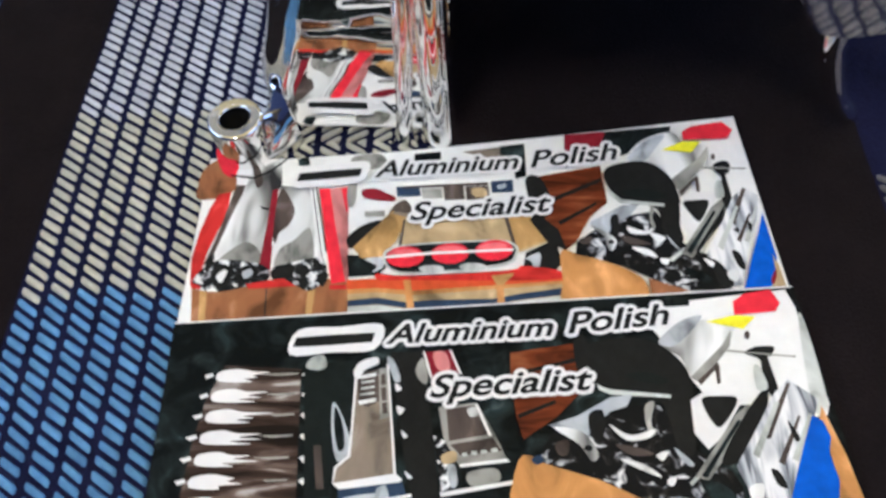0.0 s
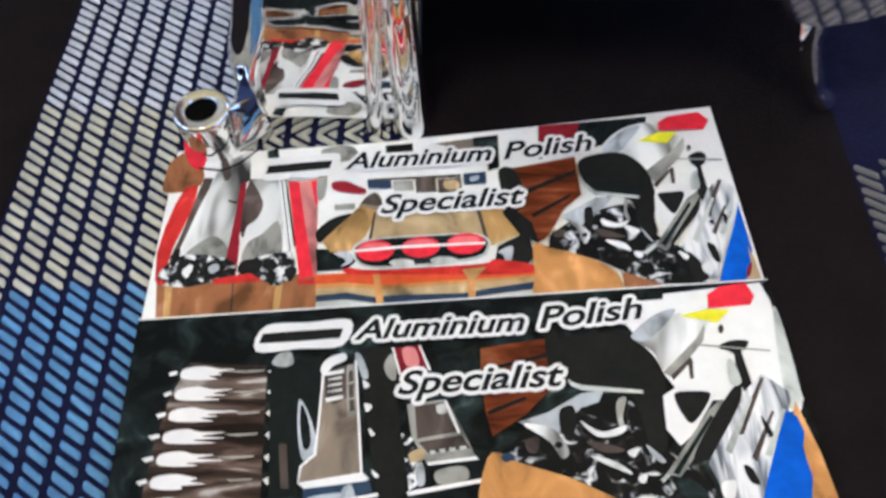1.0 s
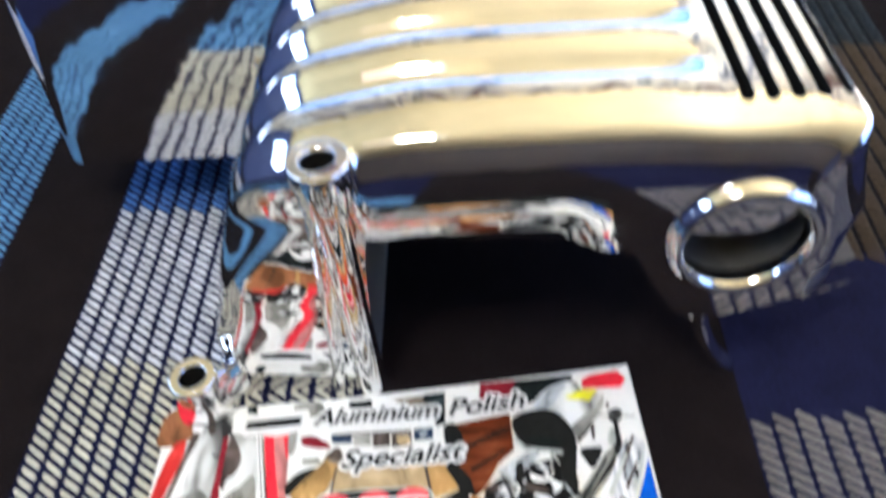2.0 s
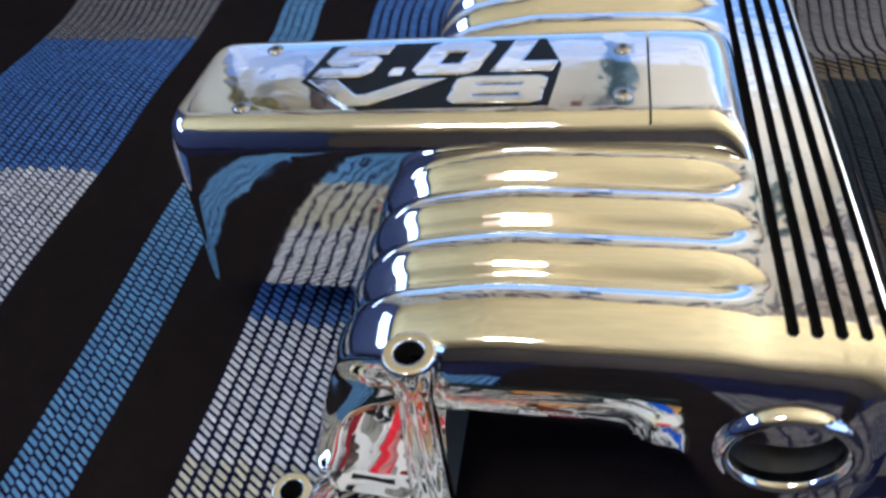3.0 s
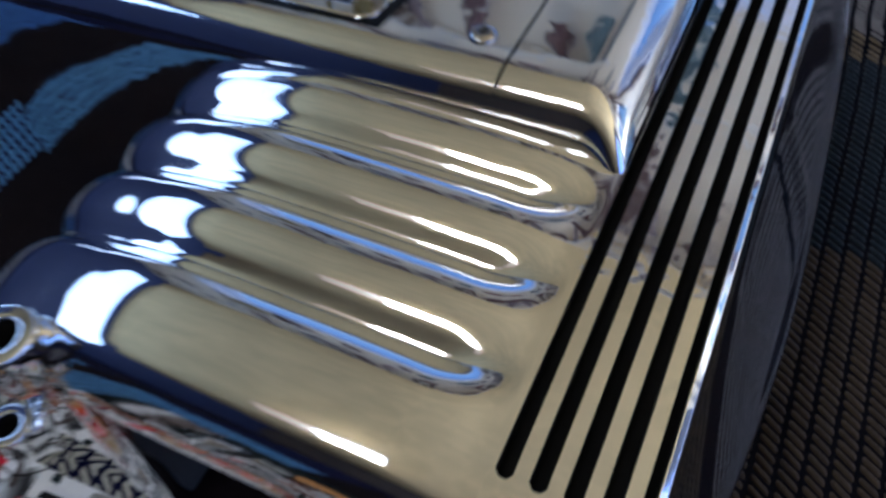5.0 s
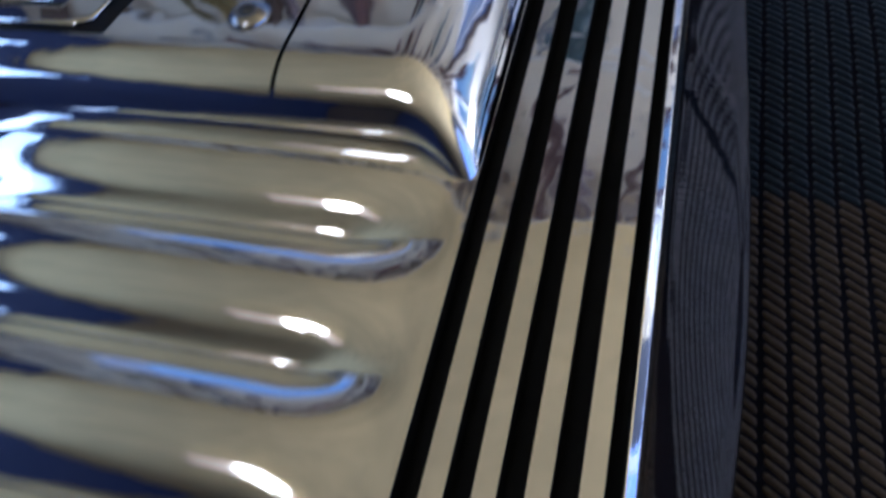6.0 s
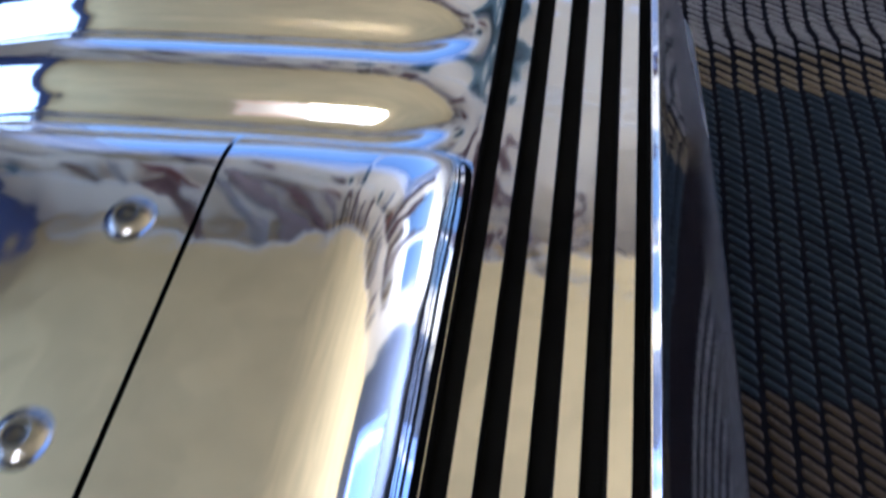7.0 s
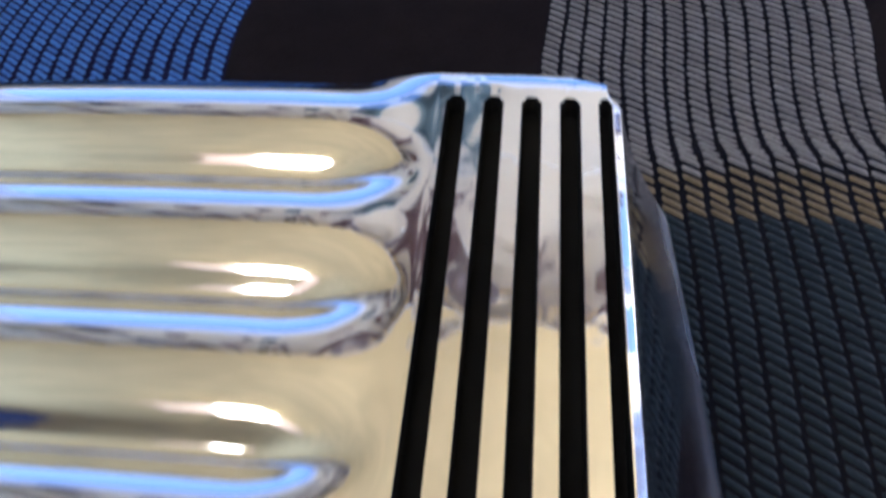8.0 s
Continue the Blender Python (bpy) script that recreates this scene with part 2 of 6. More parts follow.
floor_wood = material("brown_floor_boards", (0.16, 0.09, 0.05), 0.5, vary=0.25, scale=9)
frame_paint = material("white_window_paint", (0.78, 0.78, 0.76), 0.45, vary=0.05, scale=20)
housing_paint = material("white_lamp_enamel", (0.75, 0.74, 0.70), 0.4, vary=0.04, scale=20)
glow = bpy.data.materials.new("warm_lamp_diffuser")
glow.use_nodes = True
_b = glow.node_tree.nodes["Principled BSDF"]
_b.inputs["Base Color"].default_value = (0.8, 0.78, 0.7, 1)
_b.inputs["Emission Color"].default_value = (1.0, 0.88, 0.68, 1)
_b.inputs["Emission Strength"].default_value = 72.0

# made-up glow that gives the tubes' reflections their orange tail
glow_amber = glow.copy()
glow_amber.name = "amber_lamp_glass"
glow_amber.node_tree.nodes["Principled BSDF"].inputs["Emission Color"].default_value = (1.0, 0.50, 0.10, 1)
glow_amber.node_tree.nodes["Principled BSDF"].inputs["Emission Strength"].default_value = 0.55
# glow of the added ceiling fill
glow_up = glow.copy()
glow_up.name = "warm_upper_diffuser"
glow_up.node_tree.nodes["Principled BSDF"].inputs["Emission Color"].default_value = (1.0, 0.96, 0.90, 1)
glow_up.node_tree.nodes["Principled BSDF"].inputs["Emission Strength"].default_value = 125.0


# ---- mesh helpers ----
def part(name, verts, faces, mat, parent=None, label="", smooth=True, face_mats=None, normals=None):
    """One mesh object, under a thing or a part."""
    me = bpy.data.meshes.new(name)
    me.from_pydata([tuple(map(float, v)) for v in verts], [], faces)
    for m in (mat if isinstance(mat, (list, tuple)) else [mat]):
        me.materials.append(m)
    if face_mats is not None:
        me.polygons.foreach_set("material_index", face_mats)
    me.polygons.foreach_set("use_smooth", [smooth] * len(me.polygons))
    me.update()
    if normals is not None:
        me.normals_split_custom_set_from_vertices([tuple(map(float, n)) for n in normals])
    ob = new(name, me)
    if parent is not None:
        ob.parent = parent
    if label:
        ob["label"] = label
    return ob


def empty(name, m=None):
    ob = new(name)
    ob.empty_display_size = 0.05
    if m is not None:
        ob.matrix_world = m
    return ob


def bm_part(name, bm, mat, parent=None, label="", smooth=False):
    bmesh.ops.recalc_face_normals(bm, faces=bm.faces[:])
    vs = [v.co.copy() for v in bm.verts]
    bm.verts.index_update()
    fs = [[v.index for v in f.verts] for f in bm.faces]
    bm.free()
    return part(name, vs, fs, mat, parent, label, smooth)


def box_bm(x0, x1, y0, y1, z0, z1, bevel=0.0, segments=2):
    bm = bmesh.new()
    bmesh.ops.create_cube(bm, size=1.0)
    for v in bm.verts:
        v.co = Vector(((x0 + x1) / 2 + v.co.x * (x1 - x0), (y0 + y1) / 2 + v.co.y * (y1 - y0), (z0 + z1) / 2 + v.co.z * (z1 - z0)))
    if bevel:
        bmesh.ops.bevel(bm, geom=bm.edges[:], offset=bevel, segments=segments, profile=0.5, affect="EDGES")
    return bm


def lathe(name, profile, mat, parent, m, label="", n=40, closed=False):
    """Turns a profile of (radius, height) round the local z axis of the pose m."""
    vs, fs = [], []
    for r, h in profile:
        for k in range(n):
            a = 2 * math.pi * k / n
            vs.append(m @ Vector((r * math.cos(a), r * math.sin(a), h)))
    for i in range(len(profile) - 1):
        for k in range(n):
            a, b = i * n + k, i * n + (k + 1) % n
            fs.append((a, b, b + n, a + n))
    if closed:
        fs.append(tuple(range(len(vs) - n, len(vs))))
    return part(name, vs, fs, mat, parent, label)


def spline(points, per=8):
    """A Catmull-Rom curve through the points."""
    p = [np.array(q, float) for q in points]
    p = [2 * p[0] - p[1]] + p + [2 * p[-1] - p[-2]]
    out = []
    for i in range(1, len(p) - 2):
        for k in range(per):
            t = k / per
            out.append(0.5 * (2 * p[i] + (p[i + 1] - p[i - 1]) * t + (2 * p[i - 1] - 5 * p[i] + 4 * p[i + 1] - p[i + 2]) * t * t
                              + (3 * p[i] - p[i - 1] - 3 * p[i + 1] + p[i + 2]) * t ** 3))
    out.append(p[-2])
    return np.array(out)


def step(a, b, x):
    t = np.clip((x - a) / (b - a), 0, 1)
    return t * t * (3 - 2 * t)


def grid_faces(nr, nc):
    return [(i * nc + j, i * nc + j + 1, (i + 1) * nc + j + 1, (i + 1) * nc + j) for i in range(nr - 1) for j in range(nc - 1)]


# ---- room ----
X0, X1, Y0, Y1, ZC = ROOM
FLOOR_Z = -0.75
T = 0.12


def wall_piece(name, *b):
    paint, text = {"wall_south": (dark_plaster, "dark brown painted plaster wall"),
                   "wall_north": (cream_plaster, "cream painted plaster wall"), "wall_west": (blue_plaster, "deep blue painted plaster wall")}.get(name, (plaster, "blue-grey painted plaster wall"))
    return tagged(bm_part(name, box_bm(*b), paint), text, "wall", kind="structure")


wall_piece("wall_east", X1, X1 + T, Y0, WIN_EAST[0], FLOOR_Z, ZC)
wall_piece("wall_east", X1, X1 + T, WIN_EAST[1], Y1, FLOOR_Z, ZC)
wall_piece("wall_east", X1, X1 + T, WIN_EAST[0], WIN_EAST[1], FLOOR_Z, WIN_EAST[2])
wall_piece("wall_east", X1, X1 + T, WIN_EAST[0], WIN_EAST[1], WIN_EAST[3], ZC)
# west wall round the side window
wall_piece("wall_west", X0 - T, X0, Y0, WIN_SIDE[0], FLOOR_Z, ZC)
wall_piece("wall_west", X0 - T, X0, WIN_SIDE[1], Y1, FLOOR_Z, ZC)
wall_piece("wall_west", X0 - T, X0, WIN_SIDE[0], WIN_SIDE[1], FLOOR_Z, WIN_SIDE[2])
wall_piece("wall_west", X0 - T, X0, WIN_SIDE[0], WIN_SIDE[1], WIN_SIDE[3], ZC)
# north wall round its two windows
wall_piece("wall_north", X0 - T, WIN_BACK[0], Y1, Y1 + T, FLOOR_Z, ZC)
wall_piece("wall_north", WIN_BACK[1], WIN_CORNER[0], Y1, Y1 + T, FLOOR_Z, ZC)
wall_piece("wall_north", WIN_CORNER[1], X1 + T, Y1, Y1 + T, FLOOR_Z, ZC)
wall_piece("wall_north", WIN_CORNER[0], WIN_CORNER[1], Y1, Y1 + T, FLOOR_Z, WIN_CORNER[2])
wall_piece("wall_north", WIN_CORNER[0], WIN_CORNER[1], Y1, Y1 + T, WIN_CORNER[3], ZC)
wall_piece("wall_north", WIN_BACK[0], WIN_BACK[1], Y1, Y1 + T, FLOOR_Z, WIN_BACK[2])
wall_piece("wall_north", WIN_BACK[0], WIN_BACK[1], Y1, Y1 + T, WIN_BACK[3], ZC)
wall_piece("wall_south", X0 - T, X1 + T, Y0 - T, Y0, FLOOR_Z, ZC)
tagged(bm_part("ceiling", box_bm(X0 - T, X1 + T, Y0 - T, Y1 + T, ZC, ZC + 0.1), ceiling_paint), "plain beige painted ceiling", "ceiling", kind="structure")
tagged(bm_part("floor", box_bm(X0 - T, X1 + T, Y0 - T, Y1 + T, FLOOR_Z - 0.1, FLOOR_Z), floor_wood), "brown wooden floor round the bed", "floor", kind="structure")


def window_frame(name, along_y, a0, a1, z0, z1, plane):
    """A painted frame with one mullion, set in the outer half of a wall's opening."""
    w = tagged(empty(name), "white painted window with a bright daylight opening", "window", kind="structure")
    d0, d1, s = plane - 0.10, plane - 0.05, 0.05
    bars = [(a0, a0 + s, z0, z1), (a1 - s, a1, z0, z1), (a0 + s, a1 - s, z0, z0 + s), (a0 + s, a1 - s, z1 - s, z1),
            ((a0 + a1) / 2 - 0.02, (a0 + a1) / 2 + 0.02, z0 + s, z1 - s)]
    for u0, u1, v0, v1 in bars:
        bm = box_bm(d0, d1, u0, u1, v0, v1, 0.004) if along_y else box_bm(u0, u1, d0, d1, v0, v1, 0.004)
        bm_part("window_frame", bm, frame_paint, w)
    return w


window_frame("window_1", True, *WIN_SIDE, X0)
window_frame("window_2", False, *WIN_BACK, Y1 + 0.15)
window_frame("window_4", False, *WIN_CORNER, Y1 + 0.15)
window_frame("window_3", True, *WIN_EAST, X1 + 0.15)


def ceiling_light(m, length=0.28):
    """A twin-tube fitting under the ceiling, with a made-up amber glow at one end."""
    lamp = tagged(empty("ceiling_light", m), "white twin-tube ceiling light with glowing warm tubes", "lamp")
    h = length / 2
    bm_part("housing", box_bm(-h - 0.02, h + 0.02, -0.115, 0.115, -0.035, 0.0, 0.006), housing_paint, lamp)
    for y in (-0.075, 0.075):
        bm_part("diffuser", box_bm(-h, h, y - 0.022, y + 0.022, -0.062, -0.036, 0.008, 3), glow, lamp, "glowing warm white tube cover")
    bm_part("added_glow_panel", box_bm(-h - 0.21, -h - 0.024, -0.11, 0.11, -0.030, 0.0, 0.004), glow_amber, lamp, "added dim amber panel for the orange tail in reflections")
    return lamp


ceiling_light(pose(-0.36, -0.50, ZC))


def floor_lamp(m):
    """Unseen fill light, built as an uplighter whose open bowl brightens the ceiling."""
    lamp = tagged(empty("floor_lamp", m), "made-up dark metal uplighter out of view that brightens the ceiling", "lamp", "floor lamps")
    lathe("base", [(0.0, 0.0), (0.13, 0.0), (0.13, 0.015), (0.02, 0.03)], bore_dark, lamp, Matrix.Identity(4), n=32)
    lathe("pole", [(0.011, 0.02), (0.011, 0.62)], bore_dark, lamp, Matrix.Identity(4), n=16)
    lathe("bowl", [(0.012, 0.60), (0.06, 0.61), (0.13, 0.65), (0.17, 0.70), (0.165, 0.70), (0.15, 0.685)], bore_dark, lamp, Matrix.Identity(4), n=40)
    lathe("fill_disc", [(0.150, 0.685), (0.0005, 0.685)], glow_up, lamp, Matrix.Identity(4), "glowing disc of the added fill light", n=32)
    return lamp


# both are added to lift the ceiling's brightness; no such lamps are known
_lamp = floor_lamp(pose(1.48, 0.98, FLOOR_Z))
copy_thing(_lamp, pose(1.52, 0.38, FLOOR_Z))

# the bed on which the blanket is spread
bed = tagged(empty("bed", pose(0, 0, FLOOR_Z)), "plain upholstered divan bed under the blanket", "bed")
bm_part("bed_base", box_bm(-1.28, 1.22, -0.92, 1.14, 0.06, 0.42, 0.02, 3), dark_plaster, bed)
bm_part("mattress", box_bm(-1.28, 1.22, -0.92, 1.14, 0.42, -FLOOR_Z - 0.011, 0.03, 3), cloth_dark, bed)
for sx in (-1.2, 1.12):
    for sy in (-0.85, 1.05):
        bm_part("foot", box_bm(sx, sx + 0.06, sy, sy + 0.06, 0.0, 0.06), floor_wood, bed)

# unseen stand-ins for room clutter: made-up cloths on rails that streak the metal's reflections
curtain = tagged(empty("curtain", pose(0, Y1 - 0.05, ZC - 0.015)), "made-up brown, grey and teal cloths on rails that streak the reflections", "curtain")
CLOTHS = [material("curtain_brown", (0.13, 0.09, 0.07), 0.8, vary=0.3, scale=30), material("curtain_mauve", (0.22, 0.18, 0.19), 0.8, vary=0.2, scale=30),
          material("curtain_grey", (0.30, 0.30, 0.32), 0.8, vary=0.2, scale=30), material("curtain_plum", (0.13, 0.075, 0.075), 0.8, vary=0.2, scale=30)]
CLOTHS += [material("curtain_teal", (0.09, 0.14, 0.16), 0.8, vary=0.2, scale=30), material("curtain_ochre", (0.22, 0.17, 0.06), 0.8, vary=0.2, scale=30),
           material("curtain_red", (0.20, 0.07, 0.06), 0.8, vary=0.2, scale=30)]


def streak_cloth(cx, w, drop, back, cloth, top=0.0):
    """One narrow cloth with soft folds and an uneven lower hem."""
    cols, ts = 13, (0, 0.25, 0.5, 0.75, 1.0)
    lean, hem = 0.04 * math.sin(31 * cx), random.uniform(-0.04, 0.04)
    vs = [(cx + w * j / (cols - 1) + lean * k, back + 0.010 * math.sin(2.4 * math.pi * j / (cols - 1) + 9 * cx) - 0.012 * k, top - (drop + hem * math.sin(5 * j / cols)) * k) for k in ts for j in range(cols)]
    part("curtain_panel", vs, grid_faces(len(ts), cols), cloth, curtain)


cx = -0.92
while cx < 1.35:
    w = random.uniform(0.018, 0.055)
    streak_cloth(cx, w, random.uniform(0.06, 0.40), 0.0, random.choice(CLOTHS[:4]))
    cx += w + random.choice((0.004, 0.02, 0.05, 0.09))
for top, x_start, x_end, drops, back in ((-0.23, -1.30, -0.15, (0.05, 0.15), 0.014), (-0.45, -1.30, 0.08, (0.10, 0.34), 0.02), (-0.30, 0.34, 1.42, (0.10, 0.36), 0.014)):
    cx = x_start
    while cx < x_end:
        w = random.uniform(0.02, 0.065)
        streak_cloth(cx, w, random.uniform(*drops), back, random.choice(CLOTHS), top)
        cx += w + random.choice((0.02, 0.05, 0.09, 0.14) if x_start < 0 else (0.005, 0.01, 0.02, 0.05))
# long cloths added only to darken what the neck reflects
for cx, w, drop, cloth in ((0.765, 0.075, 0.86, 0), (0.862, 0.060, 0.72, 3), (1.10, 0.05, 0.62, 1)):
    streak_cloth(cx, w, drop, 0.002, CLOTHS[cloth], -0.30)
bm_part("middle_rail", box_bm(-1.34, -0.05, 0.008, 0.022, -0.235, -0.222, 0.003), housing_paint, curtain)
bm_part("lower_rail", box_bm(-1.34, 0.18, 0.012, 0.028, -0.455, -0.44, 0.003), housing_paint, curtain)
bm_part("corner_rail", box_bm(0.32, 1.46, 0.008, 0.022, -0.305, -0.292, 0.003), housing_paint, curtain)
bm_part("curtain_rail", box_bm(-1.33, 1.45, -0.008, 0.008, 0.0, 0.015, 0.003), housing_paint, curtain)

# ---- blanket ----
def cloth_z(x, y):
    """Soft waves of the cloth, with one fold that runs across it beyond the manifold."""
    calm = 1 - math.exp(-((x + 0.14) / 0.22) ** 2 - ((y + 0.10) / 0.16) ** 2)
    w = 0.0022 * math.sin(9 * x + 4.5 * y + 1.0) + 0.0016 * math.sin(23 * y - 7 * x) + 0.0012 * noise.noise(Vector((14 * x, 11 * y, 0.3)))
    fold = 0.006 * math.exp(-((y - 0.468 - 0.05 * (x - 0.09)) / 0.014) ** 2) * float(step(0.03, 0.12, x))
    return w * calm + fold


def sway(x, y):
    """Sideways drift of the cloth where it lies loose beyond the manifold."""
    return 0.0045 * float(step(0.28, 0.62, y)) * (math.sin(21 * y + 5 * x) + 0.8 * noise.noise(Vector((6 * x, 13 * y, 2.0))))


BANDS = [(-1.16, -0.86), (-0.745, -0.54), (-0.45, -0.398), (-0.334, -0.156), (0.0245, 0.204), (0.240, 0.46)]
ZONES = {  # yarn colours along y in each woven band: (from y, yarn)
    0: [(-9, "navy")],
    1: [(-9, "blue"), (0.06, "white"), (0.29, "blue"), (0.53, "grey")],
    2: [(-9, "sky")],
    3: [(-9, "sky"), (-0.09, "cream"), (0.005, "white"), (0.125, "blue")],
    4: [(-9, "grey"), (-0.04, "navy"), (0.052, "tan"), (0.26, "teal"), (0.437, "rust"), (0.462, "grey")],
    # seen only mirrored; pale yarn stands for stronger light on this band
    5: [(-9, "navy"), (0.09, "grey"), (0.428, "navy"), (0.442, "grey")],
}
bx = sorted({round(v, 4) for v in np.arange(-1.32, 1.25, 0.02)} | {e for b in BANDS for e in b})
by = [round(v, 4) for v in np.arange(-0.95, 1.17, 0.016)]
bv = [(x + sway(x, y), y, cloth_z(x, y)) for y in by for x in bx]
bf = grid_faces(len(by), len(bx))
bmat = [max([(2 if a > 0 and by[i] > 0.05 else 1) * int(a <= (bx[j] + bx[j + 1]) / 2 <= b) for a, b in BANDS]) for i in range(len(by) - 1) for j in range(len(bx) - 1)]
blanket = tagged(part("blanket", bv, bf, [cloth_dark, cloth_navy, cloth_black], face_mats=bmat),
                 "dark brown blanket with woven white, cream and blue bands spread on a bed", "blanket", kind="structure")
_under = blanket.modifiers.new("thickness", "SOLIDIFY")
_under.thickness, _under.offset = 0.004, -1

COL, ROW = 0.0115, 0.0056
_oct = [(-0.5, -0.30), (-0.41, -0.48), (0.41, -0.48), (0.5, -0.30), (0.5, 0.30), (0.41, 0.48), (-0.41, 0.48), (-0.5, 0.30)]


def weave(index, x0, x1, y0, y1):
    """The slanted yarn floats of one woven band, in columns along it."""
    keys = list(YARNS)
    vs, fs, fm, loose = [], [], [], []
    cols = max(1, round((x1 - x0) / COL))
    pitch = (x1 - x0) / cols
    for c in range(cols):
        cx = x0 + (c + 0.5) * pitch
        n = int((y1 - y0) / ROW)
        for r in range(n):
            cy = y0 + (r + 0.37 * (c % 3)) * ROW + random.uniform(-0.0003, 0.0003)
            yarn = [k for a, k in ZONES[index] if cy >= a + random.uniform(-0.0015, 0.0015)]
            yarn = yarn[-1] if yarn else ZONES[index][0][1]
            if yarn == "navy":
                continue
            if index == 3 and cx < -0.262 and -0.155 < cy < 0.10:
                loose.append((cx, cy, yarn))
                continue
            base = len(vs)
            slant = -0.64 + random.uniform(-0.05, 0.05)
            ln, wd = (0.0066 if index == 5 else 0.0090) * random.uniform(0.93, 1.06), 0.0035 * random.uniform(0.92, 1.08)
            zc, dx = cloth_z(cx, cy), sway(cx, cy)
            for s, h in ((1.0, 0.0001), (0.9, 0.0009), (0.55, 0.0014)):
                for u, v in _oct:
                    px, py = u * ln * s, v * wd * s
                    vs.append((cx + dx + px, cy + py + slant * px, zc + h))
            for q in range(2):
                fs += [(base + q * 8 + k, base + q * 8 + (k + 1) % 8, base + q * 8 + 8 + (k + 1) % 8, base + q * 8 + 8 + k) for k in range(8)]
            fs.append(tuple(base + 16 + k for k in range(8)))
            fm += [keys.index(yarn)] * 17
    ob = part("woven_band", vs, fs, [MATS["yarn_" + k] for k in keys], blanket, "band of thick slanted yarn floats", face_mats=fm)
    ob["kind"] = "stuff"
    return loose


def float_mesh(yarn, k):
    """One slanted yarn float as a mesh that its alike pieces share."""
    ln, wd, slant = 0.0090 * (0.96 + 0.03 * k), 0.0035 * (1.05 - 0.03 * k), -0.60 - 0.03 * k
    vs = [(u * ln * s, v * wd * s + slant * u * ln * s, h) for s, h in ((1.0, 0.0001), (0.9, 0.0009), (0.55, 0.0014)) for u, v in _oct]
    fs = [(q * 8 + i, q * 8 + (i + 1) % 8, q * 8 + 8 + (i + 1) % 8, q * 8 + 8 + i) for q in range(2) for i in range(8)] + [tuple(range(16, 24))]
    me = bpy.data.meshes.new("yarn_float")
    me.from_pydata(vs, [], fs)
    me.materials.append(MATS["yarn_" + yarn])
    me.polygons.foreach_set("use_smooth", [True] * len(fs))
    return me


weave(0, *BANDS[0], 0.0, 0.9)
weave(1, *BANDS[1], -0.15, 0.95)
weave(2, *BANDS[2], -0.30, 0.95)
near_floats = weave(3, *BANDS[3], -0.32, 0.95)
weave(4, *BANDS[4], -0.32, 0.95)
weave(5, *BANDS[5], -0.20, 0.80)
float_meshes = {(y, k): float_mesh(y, k) for y in ("white", "cream", "sky") for k in range(4)}
for cx, cy, yarn in near_floats:
    ob = new("yarn_float", float_meshes[yarn, random.randrange(4)])
    ob.parent = blanket
    ob.location = (cx, cy, cloth_z(cx, cy))


# ---- printed cards ----
def flat_poly(pts, z):
    return [(x / 1000, y / 1000, z) for x, y in pts]


def soften(pts, per=4):
    """A closed smooth outline through the given corners."""
    n, done = len(pts), []
    for i in range(n):
        p0, p1, p2, p3 = (np.array(pts[(i + k) % n], float) for k in (-1, 0, 1, 2))
        for k in range(per):
            t = k / per
            done.append(tuple(0.5 * (2 * p1 + (p2 - p0) * t + (2 * p0 - 5 * p1 + 4 * p2 - p3) * t * t + (3 * p1 - p0 - 3 * p2 + p3) * t ** 3)))
    return done


class Press:
    """Lays printed areas on a card, each a hair above the one before; each photograph becomes one part."""

    def __init__(self, card, z):
        self.card, self.z, self.photos = card, z, {}

    def __call__(self, photo, colour, pts, curved=False):
        vs = flat_poly(soften(pts) if curved else pts, self.z)
        self.z += 0.000012
        area = sum(a[0] * b[1] - a[1] * b[0] for a, b in zip(vs, vs[1:] + vs[:1]))
        self.photos.setdefault(photo, []).append((colour, vs if area > 0 else vs[::-1]))

    def finish(self):
        for photo, areas in self.photos.items():
            inks = sorted({c for c, _ in areas})
            vs, fs, fm = [], [], []
            for colour, pts in areas:
                fs.append(tuple(range(len(vs), len(vs) + len(pts))))
                vs += pts
                fm.append(inks.index(colour))
            part(photo, vs, fs, [MATS[c] for c in inks], self.card, smooth=False, face_mats=fm)


def lettering(card, text, a, b, height, z, colour, grow=0.0, depth=0.00002, name="lettering", slope=0.32):
    """Slanted words whose baseline runs from a to b (mm), as a flat mesh."""
    cu = bpy.data.curves.new(name, "FONT")
    cu.body, cu.size, cu.shear, cu.offset = text, 1.0, slope, 0.0
    tmp = new("tmp", cu)
    bpy.context.view_layer.update()
    w0 = max(v[0] for v in tmp.bound_box) - min(v[0] for v in tmp.bound_box)
    x_min = min(v[0] for v in tmp.bound_box)
    length = math.hypot(b[0] - a[0], b[1] - a[1]) / 1000
    sx, sy = length / w0, height / 1000 / 0.72
    cu.offset = grow / (height / 0.72)
    cu.extrude = depth / 2
    bpy.context.view_layer.update()
    me = bpy.data.meshes.new_from_object(tmp.evaluated_get(bpy.context.evaluated_depsgraph_get()))
    bpy.data.objects.remove(tmp)
    ang = math.atan2(b[1] - a[1], b[0] - a[0])
    me.transform(Matrix.Translation((a[0] / 1000, a[1] / 1000, z)) @ Matrix.Rotation(ang, 4, "Z")
                 @ Matrix.Diagonal((sx, sy, 1, 1)) @ Matrix.Translation((-x_min, 0, 0)))
    me.materials.clear()
    me.materials.append(colour)
    ob = new(name, me)
    ob.parent = card
    return ob


